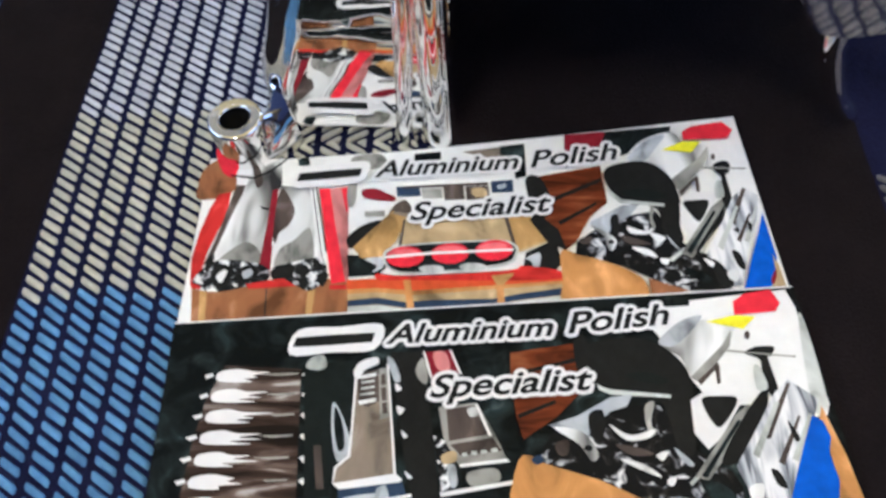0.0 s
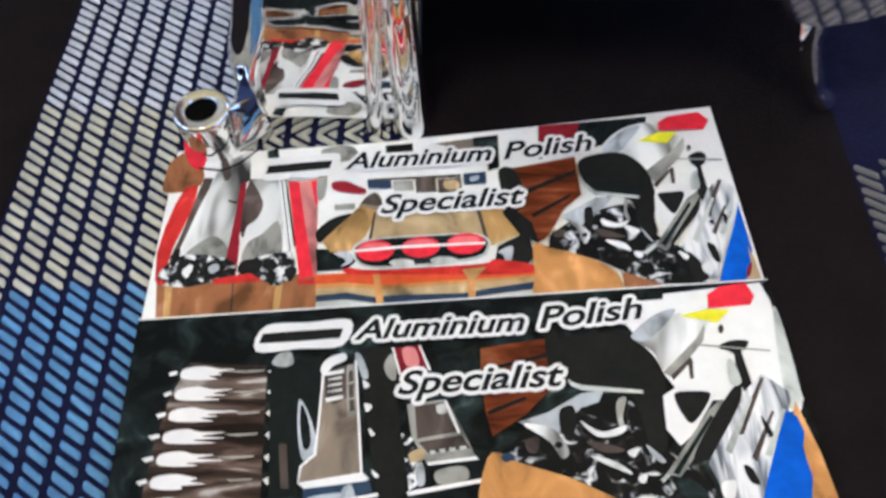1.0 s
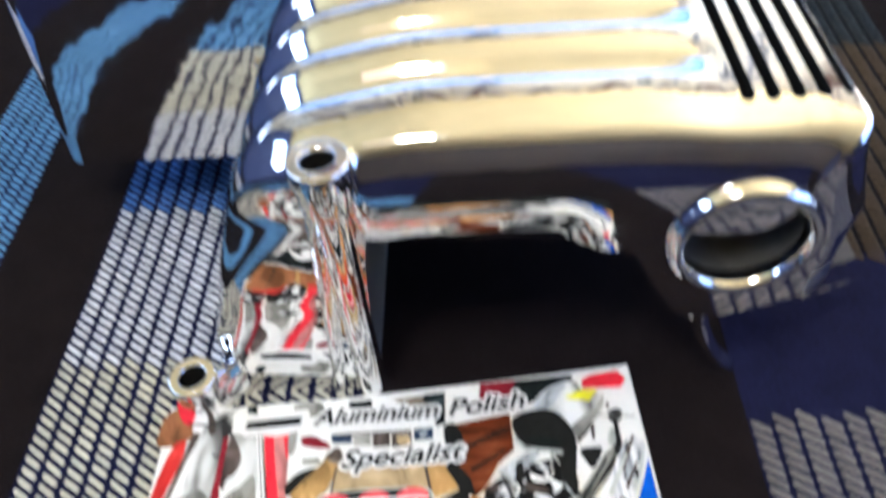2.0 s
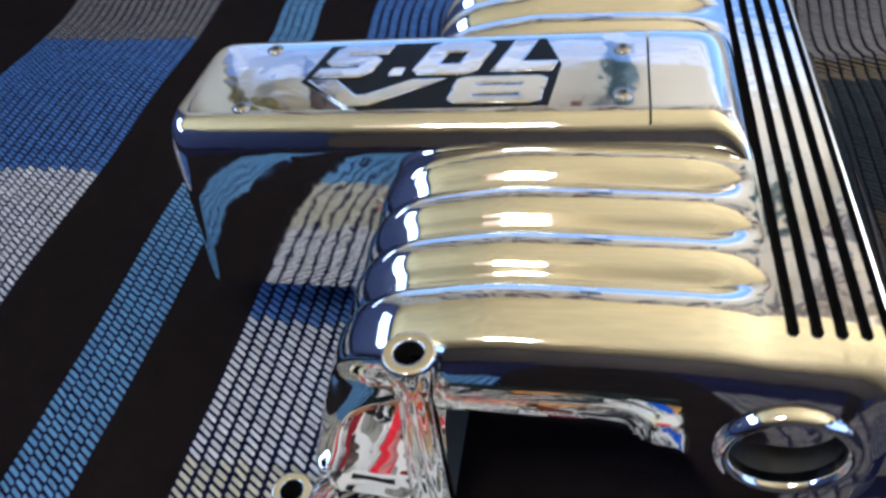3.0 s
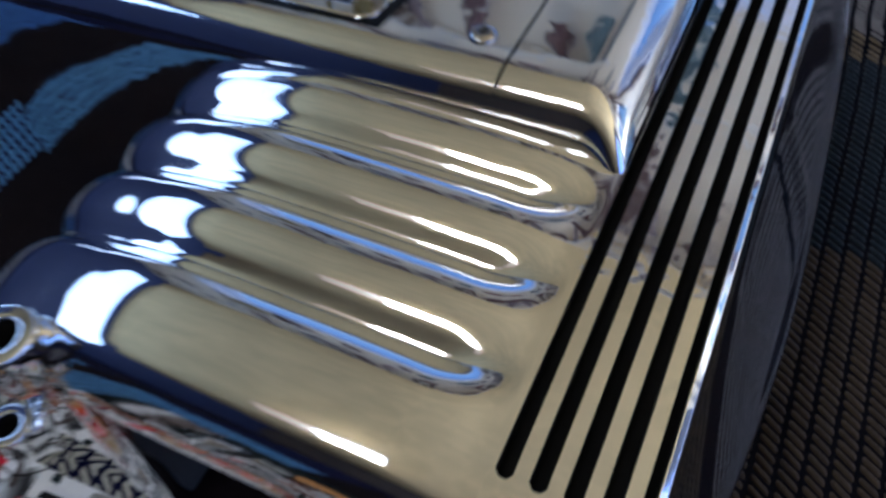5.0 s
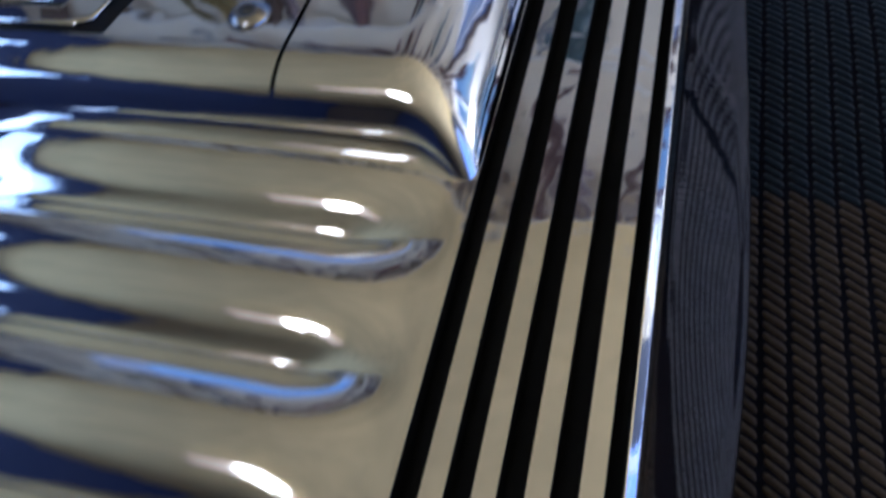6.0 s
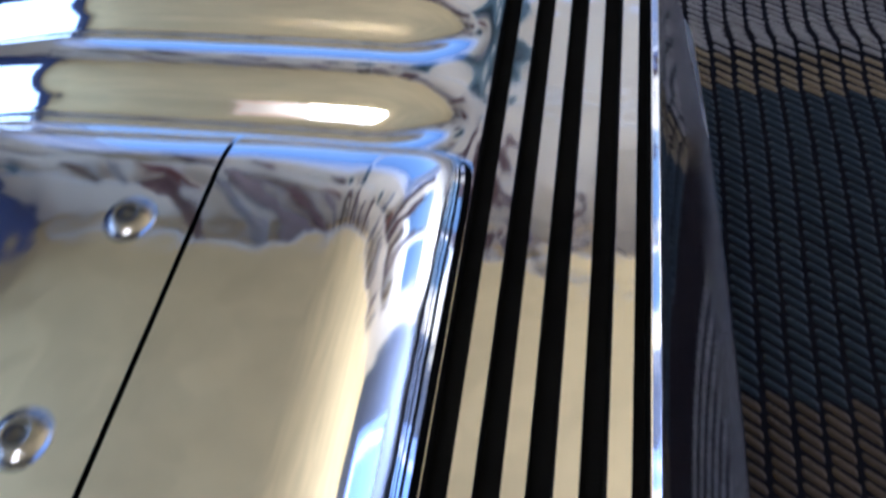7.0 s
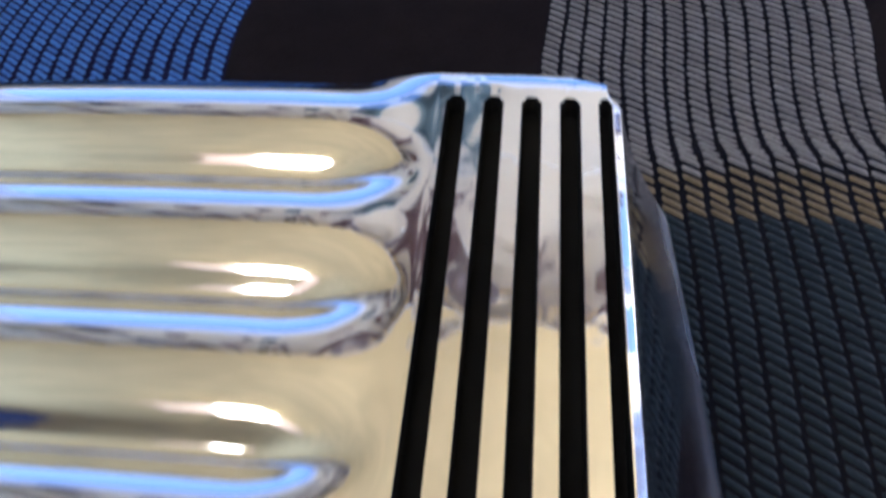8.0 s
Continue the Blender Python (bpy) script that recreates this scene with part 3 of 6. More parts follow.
def halo_words(card, text, a, b, height, z):
    """Black words on a white outline, which is the same words spread a little to all sides."""
    ob = lettering(card, text, a, b, height, z + 0.00012, MATS["print_black"], grow=0.26)
    co = [v.co.copy() for v in ob.data.vertices]
    polys = [tuple(p.vertices) for p in ob.data.polygons]
    vs, fs = [], []
    for k in range(12):
        d = Vector((0.00155 * math.cos(k * math.pi / 6), 0.00155 * math.sin(k * math.pi / 6), -0.00003 - 0.000006 * k))
        fs += [tuple(i + len(vs) for i in p) for p in polys]
        vs += [c + d for c in co]
    part("lettering_halo", vs, fs, MATS["print_white"], card, "white outline of the words", smooth=False)


def halo_bar(press, a, b, height):
    """A slim slanted bar in the place of a name, dark on a soft white surround."""
    ang = math.atan2(b[1] - a[1], b[0] - a[0])
    c, s = math.cos(ang), math.sin(ang)
    ln = math.hypot(b[0] - a[0], b[1] - a[1])

    def strip(m, lo, hi):
        pts = [(-m, lo), (ln / 2, lo - 0.2), (ln + m, lo), (ln + m + 0.3 * (hi - lo), hi), (ln / 2 + 0.3 * (hi - lo), hi + 0.2), (-m + 0.3 * (hi - lo), hi)]
        return [(a[0] + u * c - v * s, a[1] + u * s + v * c) for u, v in pts]
    press("printed_bar", "print_white", strip(1.0, -1.9, height * 0.78 + 1.7), True)
    press("printed_bar", "print_black", strip(0, height * 0.14, height * 0.60))


def card_slab(name, corners, z0, z1, base, label):
    """A thin printed sheet with a white edge."""
    n = len(corners)
    vs = flat_poly(corners, z0) + flat_poly(corners, z1)
    fs = [tuple(range(n - 1, -1, -1)), tuple(range(n, 2 * n))] + [(k, (k + 1) % n, n + (k + 1) % n, n + k) for k in range(n)]
    fm = [0, 1] + [0] * n
    return tagged(part(name, vs, fs, [MATS["print_white"], MATS[base]], None, smooth=False, face_mats=fm), label, "card", "printed cards")


ZU, ZL = 0.0024, 0.0045
card = card_slab("printed_card", [(-263.2, -112), (-23, -112), (-23.4, -96.1), (-28.2, -8.9), (-104, -16.6), (-174, -22.8), (-228, -25.3), (-262.8, -24.0)], ZU - 0.0005, ZU, "print_paper",
                 "glossy printed card with car and engine photographs")
upper = Press(card, ZU + 0.00004)
upper("engine_bay_photo", "print_brown", [(-260.5, -87.0), (-196.1, -87.7), (-195.5, -106.2), (-257.5, -106.3)])
upper("engine_bay_photo", "print_tan", [(-256.6, -89.7), (-253.7, -89.8), (-252.0, -106.1), (-254.7, -106.1)])
upper("engine_bay_photo", "print_tan", [(-212.1, -90.3), (-209.2, -90.4), (-209.8, -106.1), (-212.4, -106.1)])
upper("engine_bay_photo", "print_umber", [(-229.5, -90.9), (-228.9, -90.9), (-227.9, -106.0), (-228.6, -105.9)])
upper("engine_bay_photo", "print_brown", [(-261.5, -26.1), (-256.7, -24.7), (-249.2, -35.8), (-251.3, -44.4), (-264.6, -46.2), (-266.0, -38.5), (-265.0, -30.6)], True)
upper("engine_bay_photo", "print_red", [(-250.6, -42.6), (-256.0, -43.9), (-258.8, -51.7), (-261.3, -64.3), (-262.5, -76.5), (-260.8, -89.1), (-257.8, -89.6), (-257.3, -83.2), (-256.2, -74.0), (-253.4, -63.2), (-250.8, -53.4)])
upper("engine_bay_photo", "print_vivid", [(-260.6, -17.0), (-255.8, -15.2), (-249.7, -23.1), (-250.0, -34.2), (-255.1, -32.8), (-259.5, -24.6)], True)
upper("engine_bay_photo", "print_umber", [(-248.7, -39.1), (-244.5, -39.3), (-249.7, -65.5), (-253.5, -76.2), (-257.0, -79.8), (-254.1, -68.7), (-251.5, -54.8)])
upper("engine_bay_photo", "print_sheen", [(-249.3, -16.1), (-242.6, -18.3), (-237.3, -29.2), (-230.0, -24.6), (-228.4, -41.1), (-231.9, -43.9), (-232.5, -61.1), (-231.9, -80.5), (-250.8, -81.1), (-255.2, -82.5), (-252.5, -71.4), (-248.6, -54.9), (-244.3, -40.5), (-243.1, -32.1)])
upper("engine_bay_photo", "print_grey", [(-250.6, -79.5), (-245.5, -71.6), (-238.8, -69.1), (-232.7, -76.0), (-232.0, -81.1)], True)
upper("engine_bay_photo", "print_umber", [(-242.9, -28.4), (-240.4, -28.5), (-237.2, -37.1), (-238.2, -40.7), (-240.3, -39.4)], True)
upper("engine_bay_photo", "print_black", [(-236.8, -50.7), (-233.2, -52.0), (-232.7, -50.6), (-232.8, -53.1), (-236.1, -52.2)])
upper("engine_bay_photo", "print_black", [(-252.1, -33.2), (-241.5, -34.9), (-234.6, -31.2), (-227.5, -24.7), (-227.3, -25.6), (-233.9, -32.4), (-241.3, -36.1), (-252.0, -34.2)])
upper("engine_bay_photo", "print_maroon", [(-232.3, -42.7), (-229.8, -41.6), (-229.0, -69.4), (-228.5, -86.8), (-233.9, -87.2), (-233.3, -72.0), (-232.6, -58.3)])
upper("engine_bay_photo", "print_sheen", [(-228.5, -40.5), (-215.8, -40.9), (-212.1, -56.1), (-209.1, -78.6), (-216.5, -81.5), (-227.2, -81.7), (-229.5, -69.4), (-229.0, -49.8)])
upper("engine_bay_photo", "print_umber", [(-228.8, -41.9), (-221.7, -52.4), (-223.1, -60.8), (-226.8, -64.6), (-228.0, -70.0), (-229.7, -63.9)], True)
upper("engine_bay_photo", "print_grey", [(-226.7, -81.7), (-225.8, -72.8), (-220.3, -68.6), (-214.0, -62.8), (-211.1, -78.5), (-216.4, -82.0)], True)
upper("engine_bay_photo", "print_white", [(-216.3, -40.9), (-213.8, -41.0), (-206.3, -76.5), (-208.2, -78.6), (-210.9, -70.0)])
upper("engine_bay_photo", "print_black", [(-213.4, -41.0), (-212.9, -41.0), (-205.8, -74.4), (-206.4, -75.5)])
upper("engine_bay_photo", "print_black", [(-215.0, -41.6), (-214.6, -41.6), (-207.7, -76.8), (-208.0, -77.5)])
upper("engine_bay_photo", "print_vivid", [(-212.0, -42.3), (-207.2, -42.4), (-197.3, -89.2), (-203.0, -90.1), (-206.7, -70.1)])
upper("engine_bay_photo", "print_pink", [(-207.2, -42.7), (-199.3, -41.5), (-196.0, -89.2), (-197.3, -89.2), (-203.3, -62.0)])
upper("engine_bay_photo", "print_vivid", [(-202.1, -42.9), (-199.3, -42.1), (-198.2, -55.2), (-199.2, -55.1)])
upper("engine_bay_photo", "print_chrome", [(-260.2, -87.5), (-256.4, -80.9), (-248.7, -77.4), (-231.7, -80.5), (-228.9, -87.3), (-237.1, -90.2), (-248.4, -92.4), (-258.2, -90.9)], True)
upper("engine_bay_photo", "print_black", [(-251.9, -80.5), (-248.3, -79.5), (-244.2, -82.3), (-244.8, -88.5), (-248.7, -90.9), (-252.4, -87.7)], True)
upper("engine_bay_photo", "print_white", [(-250.6, -85.2), (-247.9, -82.2), (-246.3, -83.5), (-248.2, -88.4)], True)
upper("engine_bay_photo", "print_black", [(-242.3, -82.9), (-237.2, -79.9), (-233.6, -83.1), (-234.3, -87.7), (-240.1, -88.3)], True)
upper("engine_bay_photo", "print_steel", [(-240.1, -83.7), (-236.9, -82.0), (-235.6, -84.6), (-238.5, -86.6)], True)
upper("engine_bay_photo", "print_black", [(-256.2, -79.3), (-255.0, -75.6), (-252.8, -75.2), (-253.2, -80.5), (-255.0, -83.5)], True)
upper("engine_bay_photo", "print_chrome", [(-227.1, -82.0), (-210.1, -77.5), (-205.7, -80.8), (-205.9, -87.5), (-210.7, -92.9), (-215.8, -91.2), (-220.6, -88.6), (-226.3, -88.4)], True)
upper("engine_bay_photo", "print_black", [(-227.4, -81.7), (-221.2, -80.6), (-218.7, -85.6), (-222.5, -88.3), (-227.1, -87.4)], True)
upper("engine_bay_photo", "print_black", [(-216.4, -82.0), (-213.9, -80.8), (-212.5, -84.5), (-214.9, -87.2)], True)
upper("engine_bay_photo", "print_black", [(-211.4, -78.2), (-208.6, -79.1), (-209.3, -83.3), (-211.0, -81.6)], True)
upper("engine_bay_photo", "print_black", [(-215.7, -88.5), (-212.3, -86.8), (-213.0, -92.3), (-214.9, -91.8)], True)
upper("engine_bay_photo", "print_black", [(-209.1, -85.3), (-204.3, -85.4), (-206.0, -91.0), (-208.0, -89.4)], True)
upper("engine_bay_photo", "print_red", [(-237.7, -89.2), (-222.6, -87.0), (-217.2, -90.7), (-236.4, -91.5)])
upper("engine_bay_photo", "print_red", [(-203.6, -90.6), (-196.7, -90.5), (-196.6, -92.7), (-203.4, -92.6)])
upper("engine_bay_photo", "print_red", [(-260.3, -88.0), (-256.2, -89.7), (-256.3, -91.2), (-260.1, -90.6)])
upper("car_photo", "print_murk", [(-222.8, -26.1), (-218.0, -24.4), (-216.9, -30.0), (-221.9, -29.8)])
upper("car_photo", "print_grey", [(-198.1, -25.8), (-185.9, -24.5), (-183.1, -31.4), (-196.1, -32.7)], True)
upper("car_photo", "print_murk", [(-170.7, -25.1), (-159.0, -24.3), (-158.9, -28.7), (-170.5, -28.8)])
upper("car_photo", "print_stone", [(-149.2, -24.8), (-134.7, -22.9), (-123.7, -21.5), (-124.2, -33.7), (-130.0, -29.8), (-139.6, -28.2)])
upper("car_photo", "print_murk", [(-132.7, -22.3), (-122.0, -21.2), (-122.0, -39.1), (-126.6, -40.4), (-127.6, -29.9), (-132.8, -26.7)])
upper("car_photo", "print_grey", [(-199.3, -41.5), (-195.6, -39.3), (-195.7, -51.0), (-198.5, -52.3)], True)
upper("car_photo", "print_navy", [(-178.2, -42.9), (-168.2, -42.7), (-167.5, -48.0), (-177.5, -47.9)])
upper("car_photo", "print_maroon", [(-192.9, -44.1), (-187.2, -43.5), (-181.8, -46.3), (-178.4, -48.2), (-179.7, -50.4), (-191.2, -48.3)], True)
upper("car_photo", "print_grey", [(-191.2, -55.4), (-182.7, -55.1), (-182.6, -58.0), (-191.0, -58.2)])
upper("car_photo", "print_umber", [(-175.3, -42.7), (-138.6, -41.8), (-138.6, -43.5), (-175.3, -43.9)])
upper("car_photo", "print_grey", [(-167.2, -44.5), (-158.7, -44.2), (-158.1, -49.5), (-166.5, -49.7)])
upper("car_photo", "print_umber", [(-157.7, -43.7), (-149.2, -43.4), (-148.7, -50.4), (-157.2, -50.6)])
upper("car_photo", "print_umber", [(-148.3, -44.0), (-138.4, -43.8), (-138.0, -50.2), (-147.8, -51.0)])
upper("car_photo", "print_sand", [(-145.7, -45.3), (-140.3, -44.9), (-139.4, -49.0), (-144.5, -49.4)], True)
upper("car_photo", "print_navy", [(-137.4, -41.5), (-128.0, -41.0), (-127.9, -47.1), (-137.1, -47.6)])
upper("car_photo", "print_steel", [(-134.6, -43.7), (-130.9, -42.9), (-131.4, -45.2), (-134.2, -45.7)], True)
upper("car_photo", "print_black", [(-197.7, -68.2), (-192.5, -62.9), (-186.2, -60.4), (-184.2, -61.5), (-194.5, -73.2), (-197.3, -72.6)], True)
upper("car_photo", "print_umber", [(-180.8, -57.2), (-178.2, -52.2), (-174.1, -50.0), (-171.1, -55.3), (-174.6, -59.1), (-177.9, -59.5)], True)
upper("car_photo", "print_black", [(-120.4, -59.8), (-112.6, -65.5), (-110.1, -83.5), (-114.3, -87.9), (-126.2, -86.6), (-124.3, -77.9), (-113.9, -72.4)])
upper("car_photo", "print_murk", [(-197.4, -76.8), (-185.1, -77.2), (-180.8, -83.0), (-184.1, -86.5), (-196.1, -87.2)])
upper("car_photo", "print_steel", [(-190.0, -79.1), (-183.7, -78.5), (-182.1, -83.0), (-186.9, -85.4), (-184.8, -82.4)], True)
upper("car_photo", "print_steel", [(-124.4, -80.5), (-118.6, -78.1), (-119.4, -84.7), (-121.6, -85.2), (-122.3, -82.1)], True)
upper("car_photo", "print_tan", [(-195.2, -73.4), (-183.8, -60.4), (-179.4, -55.5), (-172.3, -58.0), (-177.3, -71.0), (-182.8, -78.0), (-191.4, -78.6)])
upper("car_photo", "print_sand", [(-174.6, -59.6), (-131.7, -57.4), (-128.1, -73.1), (-135.8, -74.9), (-176.6, -75.8)])
upper("car_photo", "print_tan", [(-131.8, -59.4), (-122.2, -59.2), (-113.8, -71.4), (-119.7, -73.8), (-127.4, -76.8), (-129.9, -71.4)])
upper("car_photo", "print_umber", [(-174.6, -60.2), (-173.6, -60.2), (-175.1, -74.3), (-176.5, -74.8)])
upper("car_photo", "print_umber", [(-132.7, -59.1), (-131.1, -59.1), (-127.8, -75.4), (-129.1, -75.9)])
upper("car_photo", "print_stone", [(-179.9, -56.7), (-178.0, -55.9), (-171.4, -57.5), (-172.3, -59.4)])
upper("car_photo", "print_sand", [(-127.6, -76.8), (-119.2, -73.6), (-113.8, -71.4), (-114.3, -72.7), (-119.8, -75.2), (-127.0, -77.8)])
upper("car_photo", "print_serape", [(-196.7, -88.7), (-171.2, -87.9), (-136.0, -87.3), (-110.0, -87.5), (-110.7, -92.5), (-136.2, -93.3), (-169.8, -94.9), (-196.0, -94.3)])
upper("car_photo", "print_red", [(-184.6, -86.0), (-171.2, -87.4), (-131.6, -85.9), (-125.9, -84.0), (-110.8, -87.0), (-116.6, -90.8), (-171.1, -89.4), (-183.3, -89.1)], True)
upper("car_photo", "print_sand", [(-196.0, -93.8), (-169.8, -94.7), (-136.2, -93.1), (-110.7, -92.0), (-110.6, -103.2), (-170.5, -106.1), (-195.2, -106.7)])
upper("car_photo", "print_orange", [(-196.1, -93.0), (-184.2, -92.6), (-169.9, -94.2), (-136.2, -92.6), (-110.6, -91.3), (-110.7, -92.7), (-136.2, -94.3), (-169.8, -96.2), (-184.1, -94.6), (-195.9, -95.0)])
upper("car_photo", "print_navy", [(-195.7, -98.0), (-183.9, -97.0), (-172.9, -99.3), (-162.1, -98.6), (-138.4, -98.7), (-127.7, -96.7), (-110.6, -94.5), (-110.4, -97.6), (-127.8, -99.6), (-138.5, -101.3), (-162.0, -102.0), (-172.8, -101.9), (-183.8, -100.0), (-195.5, -100.7)])
upper("car_photo", "print_pale", [(-195.5, -100.9), (-183.7, -100.2), (-172.8, -102.2), (-162.0, -102.2), (-138.5, -101.6), (-127.8, -99.9), (-110.4, -97.9), (-110.6, -99.8), (-127.8, -101.8), (-138.5, -103.5), (-170.6, -104.4), (-195.3, -103.3)])
upper("car_photo", "print_serape", [(-194.7, -104.6), (-183.5, -104.1), (-170.6, -104.6), (-170.5, -106.1), (-194.6, -106.5)])
upper("car_photo", "print_orange", [(-173.8, -89.3), (-170.9, -89.4), (-168.6, -106.1), (-171.4, -106.0)])
upper("car_photo", "print_orange", [(-137.0, -89.3), (-134.1, -88.9), (-133.6, -103.6), (-136.4, -103.8)])
upper("car_photo", "print_tan", [(-138.7, -88.3), (-129.1, -87.3), (-133.6, -92.4), (-136.6, -92.8)])
upper("tail_lights_photo", "print_pale", [(-182.3, -78.8), (-180.8, -74.6), (-171.8, -72.5), (-153.7, -71.7), (-133.9, -71.6), (-127.7, -74.7), (-127.7, -78.8), (-131.6, -83.4), (-149.2, -86.4), (-171.2, -87.1), (-179.3, -84.6)], True)
upper("tail_lights_photo", "print_murk", [(-181.4, -78.8), (-179.8, -75.5), (-171.8, -73.3), (-153.7, -72.5), (-134.4, -72.3), (-128.9, -75.1), (-128.8, -78.3), (-132.4, -82.3), (-149.2, -84.9), (-171.3, -85.8), (-178.7, -83.8)], True)
upper("tail_lights_photo", "print_vivid", [(-165.5, -78.3), (-166.1, -80.5), (-168.2, -82.3), (-171.2, -83.3), (-174.7, -83.4), (-177.9, -82.6), (-180.2, -80.9), (-181.2, -78.8), (-180.6, -76.6), (-178.6, -74.8), (-175.5, -73.7), (-172.0, -73.6), (-168.8, -74.5), (-166.5, -76.2)])
upper("tail_lights_photo", "print_vivid", [(-147.2, -77.3), (-147.9, -79.4), (-149.9, -81.2), (-153.0, -82.3), (-156.5, -82.4), (-159.6, -81.5), (-161.9, -79.9), (-162.8, -77.8), (-162.2, -75.6), (-160.1, -73.8), (-157.0, -72.7), (-153.5, -72.6), (-150.3, -73.4), (-148.1, -75.1)])
upper("tail_lights_photo", "print_vivid", [(-129.4, -76.1), (-130.1, -78.3), (-132.2, -80.1), (-135.2, -81.2), (-138.7, -81.4), (-141.8, -80.6), (-144.0, -79.0), (-144.9, -76.9), (-144.3, -74.7), (-142.2, -72.8), (-139.1, -71.7), (-135.6, -71.5), (-132.4, -72.3), (-130.2, -73.9)])
upper("tail_lights_photo", "print_rose", [(-167.6, -76.8), (-168.3, -77.8), (-170.6, -78.7), (-173.7, -79.1), (-176.9, -78.9), (-179.2, -78.2), (-180.2, -77.2), (-179.4, -76.1), (-177.2, -75.2), (-174.1, -74.8), (-170.9, -75.0), (-168.5, -75.7)])
upper("tail_lights_photo", "print_rose", [(-149.2, -75.7), (-150.0, -76.8), (-152.2, -77.6), (-155.3, -78.0), (-158.5, -77.8), (-160.8, -77.2), (-161.7, -76.1), (-161.0, -75.0), (-158.7, -74.2), (-155.6, -73.8), (-152.4, -74.0), (-150.1, -74.7)])
upper("tail_lights_photo", "print_rose", [(-131.3, -74.6), (-132.1, -75.7), (-134.4, -76.5), (-137.5, -77.0), (-140.6, -76.9), (-142.9, -76.2), (-143.8, -75.2), (-143.0, -74.1), (-140.8, -73.2), (-137.6, -72.8), (-134.5, -72.9), (-132.2, -73.5)])
upper("tail_lights_photo", "print_paper", [(-181.7, -78.0), (-162.6, -76.5), (-129.1, -75.9), (-129.2, -77.0), (-162.6, -77.8), (-181.7, -79.1)])
upper("tail_lights_photo", "print_pale", [(-157.4, -84.7), (-157.8, -85.5), (-159.2, -86.0), (-161.3, -86.3), (-163.5, -86.3), (-165.6, -85.9), (-167.0, -85.2), (-167.6, -84.4), (-167.1, -83.6), (-165.7, -83.1), (-163.6, -82.8), (-161.4, -82.8), (-159.3, -83.2), (-157.9, -83.9)])
upper("tail_lights_photo", "print_pale", [(-140.4, -84.1), (-140.9, -84.9), (-142.5, -85.5), (-144.7, -85.8), (-147.1, -85.7), (-149.3, -85.3), (-150.8, -84.6), (-151.4, -83.8), (-150.8, -83.1), (-149.3, -82.5), (-147.1, -82.2), (-144.6, -82.3), (-142.4, -82.7), (-140.9, -83.4)])
upper("engine_photo", "print_murk", [(-104.1, -17.6), (-56.9, -14.3), (-57.8, -17.7), (-68.3, -21.3), (-76.7, -29.0), (-105.4, -35.6)])
upper("engine_photo", "print_maroon", [(-104.1, -17.6), (-85.9, -16.2), (-89.2, -26.0), (-105.0, -29.6)])
upper("engine_photo", "print_wood", [(-122.1, -40.9), (-90.1, -35.0), (-89.1, -54.7), (-97.0, -61.7), (-103.7, -73.8), (-108.2, -77.3), (-113.4, -71.9), (-118.5, -62.0)])
upper("engine_photo", "print_black", [(-112.7, -51.6), (-90.2, -41.5), (-90.4, -43.6), (-111.9, -53.7)])
upper("engine_photo", "print_black", [(-110.2, -63.4), (-93.6, -54.0), (-93.8, -55.7), (-109.4, -65.3)])
upper("engine_photo", "print_black", [(-122.6, -41.2), (-116.2, -40.5), (-112.3, -53.9), (-116.2, -62.1), (-120.5, -56.4)], True)
upper("engine_photo", "print_black", [(-119.4, -58.1), (-110.4, -67.2), (-107.6, -77.9), (-115.2, -73.5), (-121.9, -62.5)])
upper("engine_photo", "print_orange", [(-110.2, -77.8), (-102.9, -79.6), (-88.2, -85.1), (-80.2, -90.3), (-77.4, -95.8), (-79.2, -99.6), (-94.0, -101.4), (-111.0, -103.4), (-110.6, -91.0)], True)
upper("engine_photo", "print_brown", [(-77.1, -91.4), (-69.5, -93.1), (-61.3, -97.2), (-77.1, -99.7), (-77.0, -95.8)])
upper("engine_photo", "print_sheen", [(-79.0, -32.5), (-70.2, -21.9), (-57.3, -17.8), (-52.5, -23.9), (-42.8, -26.1), (-45.6, -36.2), (-54.3, -45.2), (-59.2, -50.7), (-62.6, -39.1), (-69.1, -35.9)], True)
upper("engine_photo", "print_steel", [(-78.0, -31.9), (-69.8, -22.5), (-60.4, -19.2), (-65.7, -27.0), (-71.2, -33.4)], True)
upper("engine_photo", "print_grey", [(-61.4, -43.8), (-48.3, -33.1), (-43.1, -26.7), (-43.6, -32.7), (-50.1, -41.3), (-58.3, -50.8)])
upper("engine_photo", "print_umber", [(-59.2, -50.7), (-50.1, -41.9), (-49.6, -43.1), (-50.1, -50.5), (-51.6, -51.0), (-51.5, -44.7), (-58.1, -52.5)])
upper("engine_photo", "print_engine", [(-103.5, -73.8), (-95.3, -67.7), (-87.0, -63.1), (-76.7, -60.7), (-69.8, -59.6), (-62.0, -74.6), (-54.8, -80.0), (-48.8, -82.7), (-49.2, -92.6), (-45.0, -97.4), (-62.1, -97.2), (-74.1, -92.5), (-86.1, -85.9), (-96.5, -81.8), (-104.4, -79.5)])
upper("engine_photo", "print_black", [(-89.3, -41.6), (-86.4, -35.8), (-74.4, -33.3), (-66.4, -36.0), (-60.6, -44.4), (-59.0, -55.8), (-61.0, -66.6), (-60.9, -74.6), (-67.5, -75.4), (-68.3, -61.5), (-71.8, -57.0), (-80.6, -55.6), (-86.0, -50.9)], True)
upper("engine_photo", "print_pale", [(-88.8, -46.8), (-87.2, -48.6), (-83.1, -53.3), (-65.8, -56.1), (-66.0, -57.5), (-83.7, -55.2), (-87.8, -50.6)])
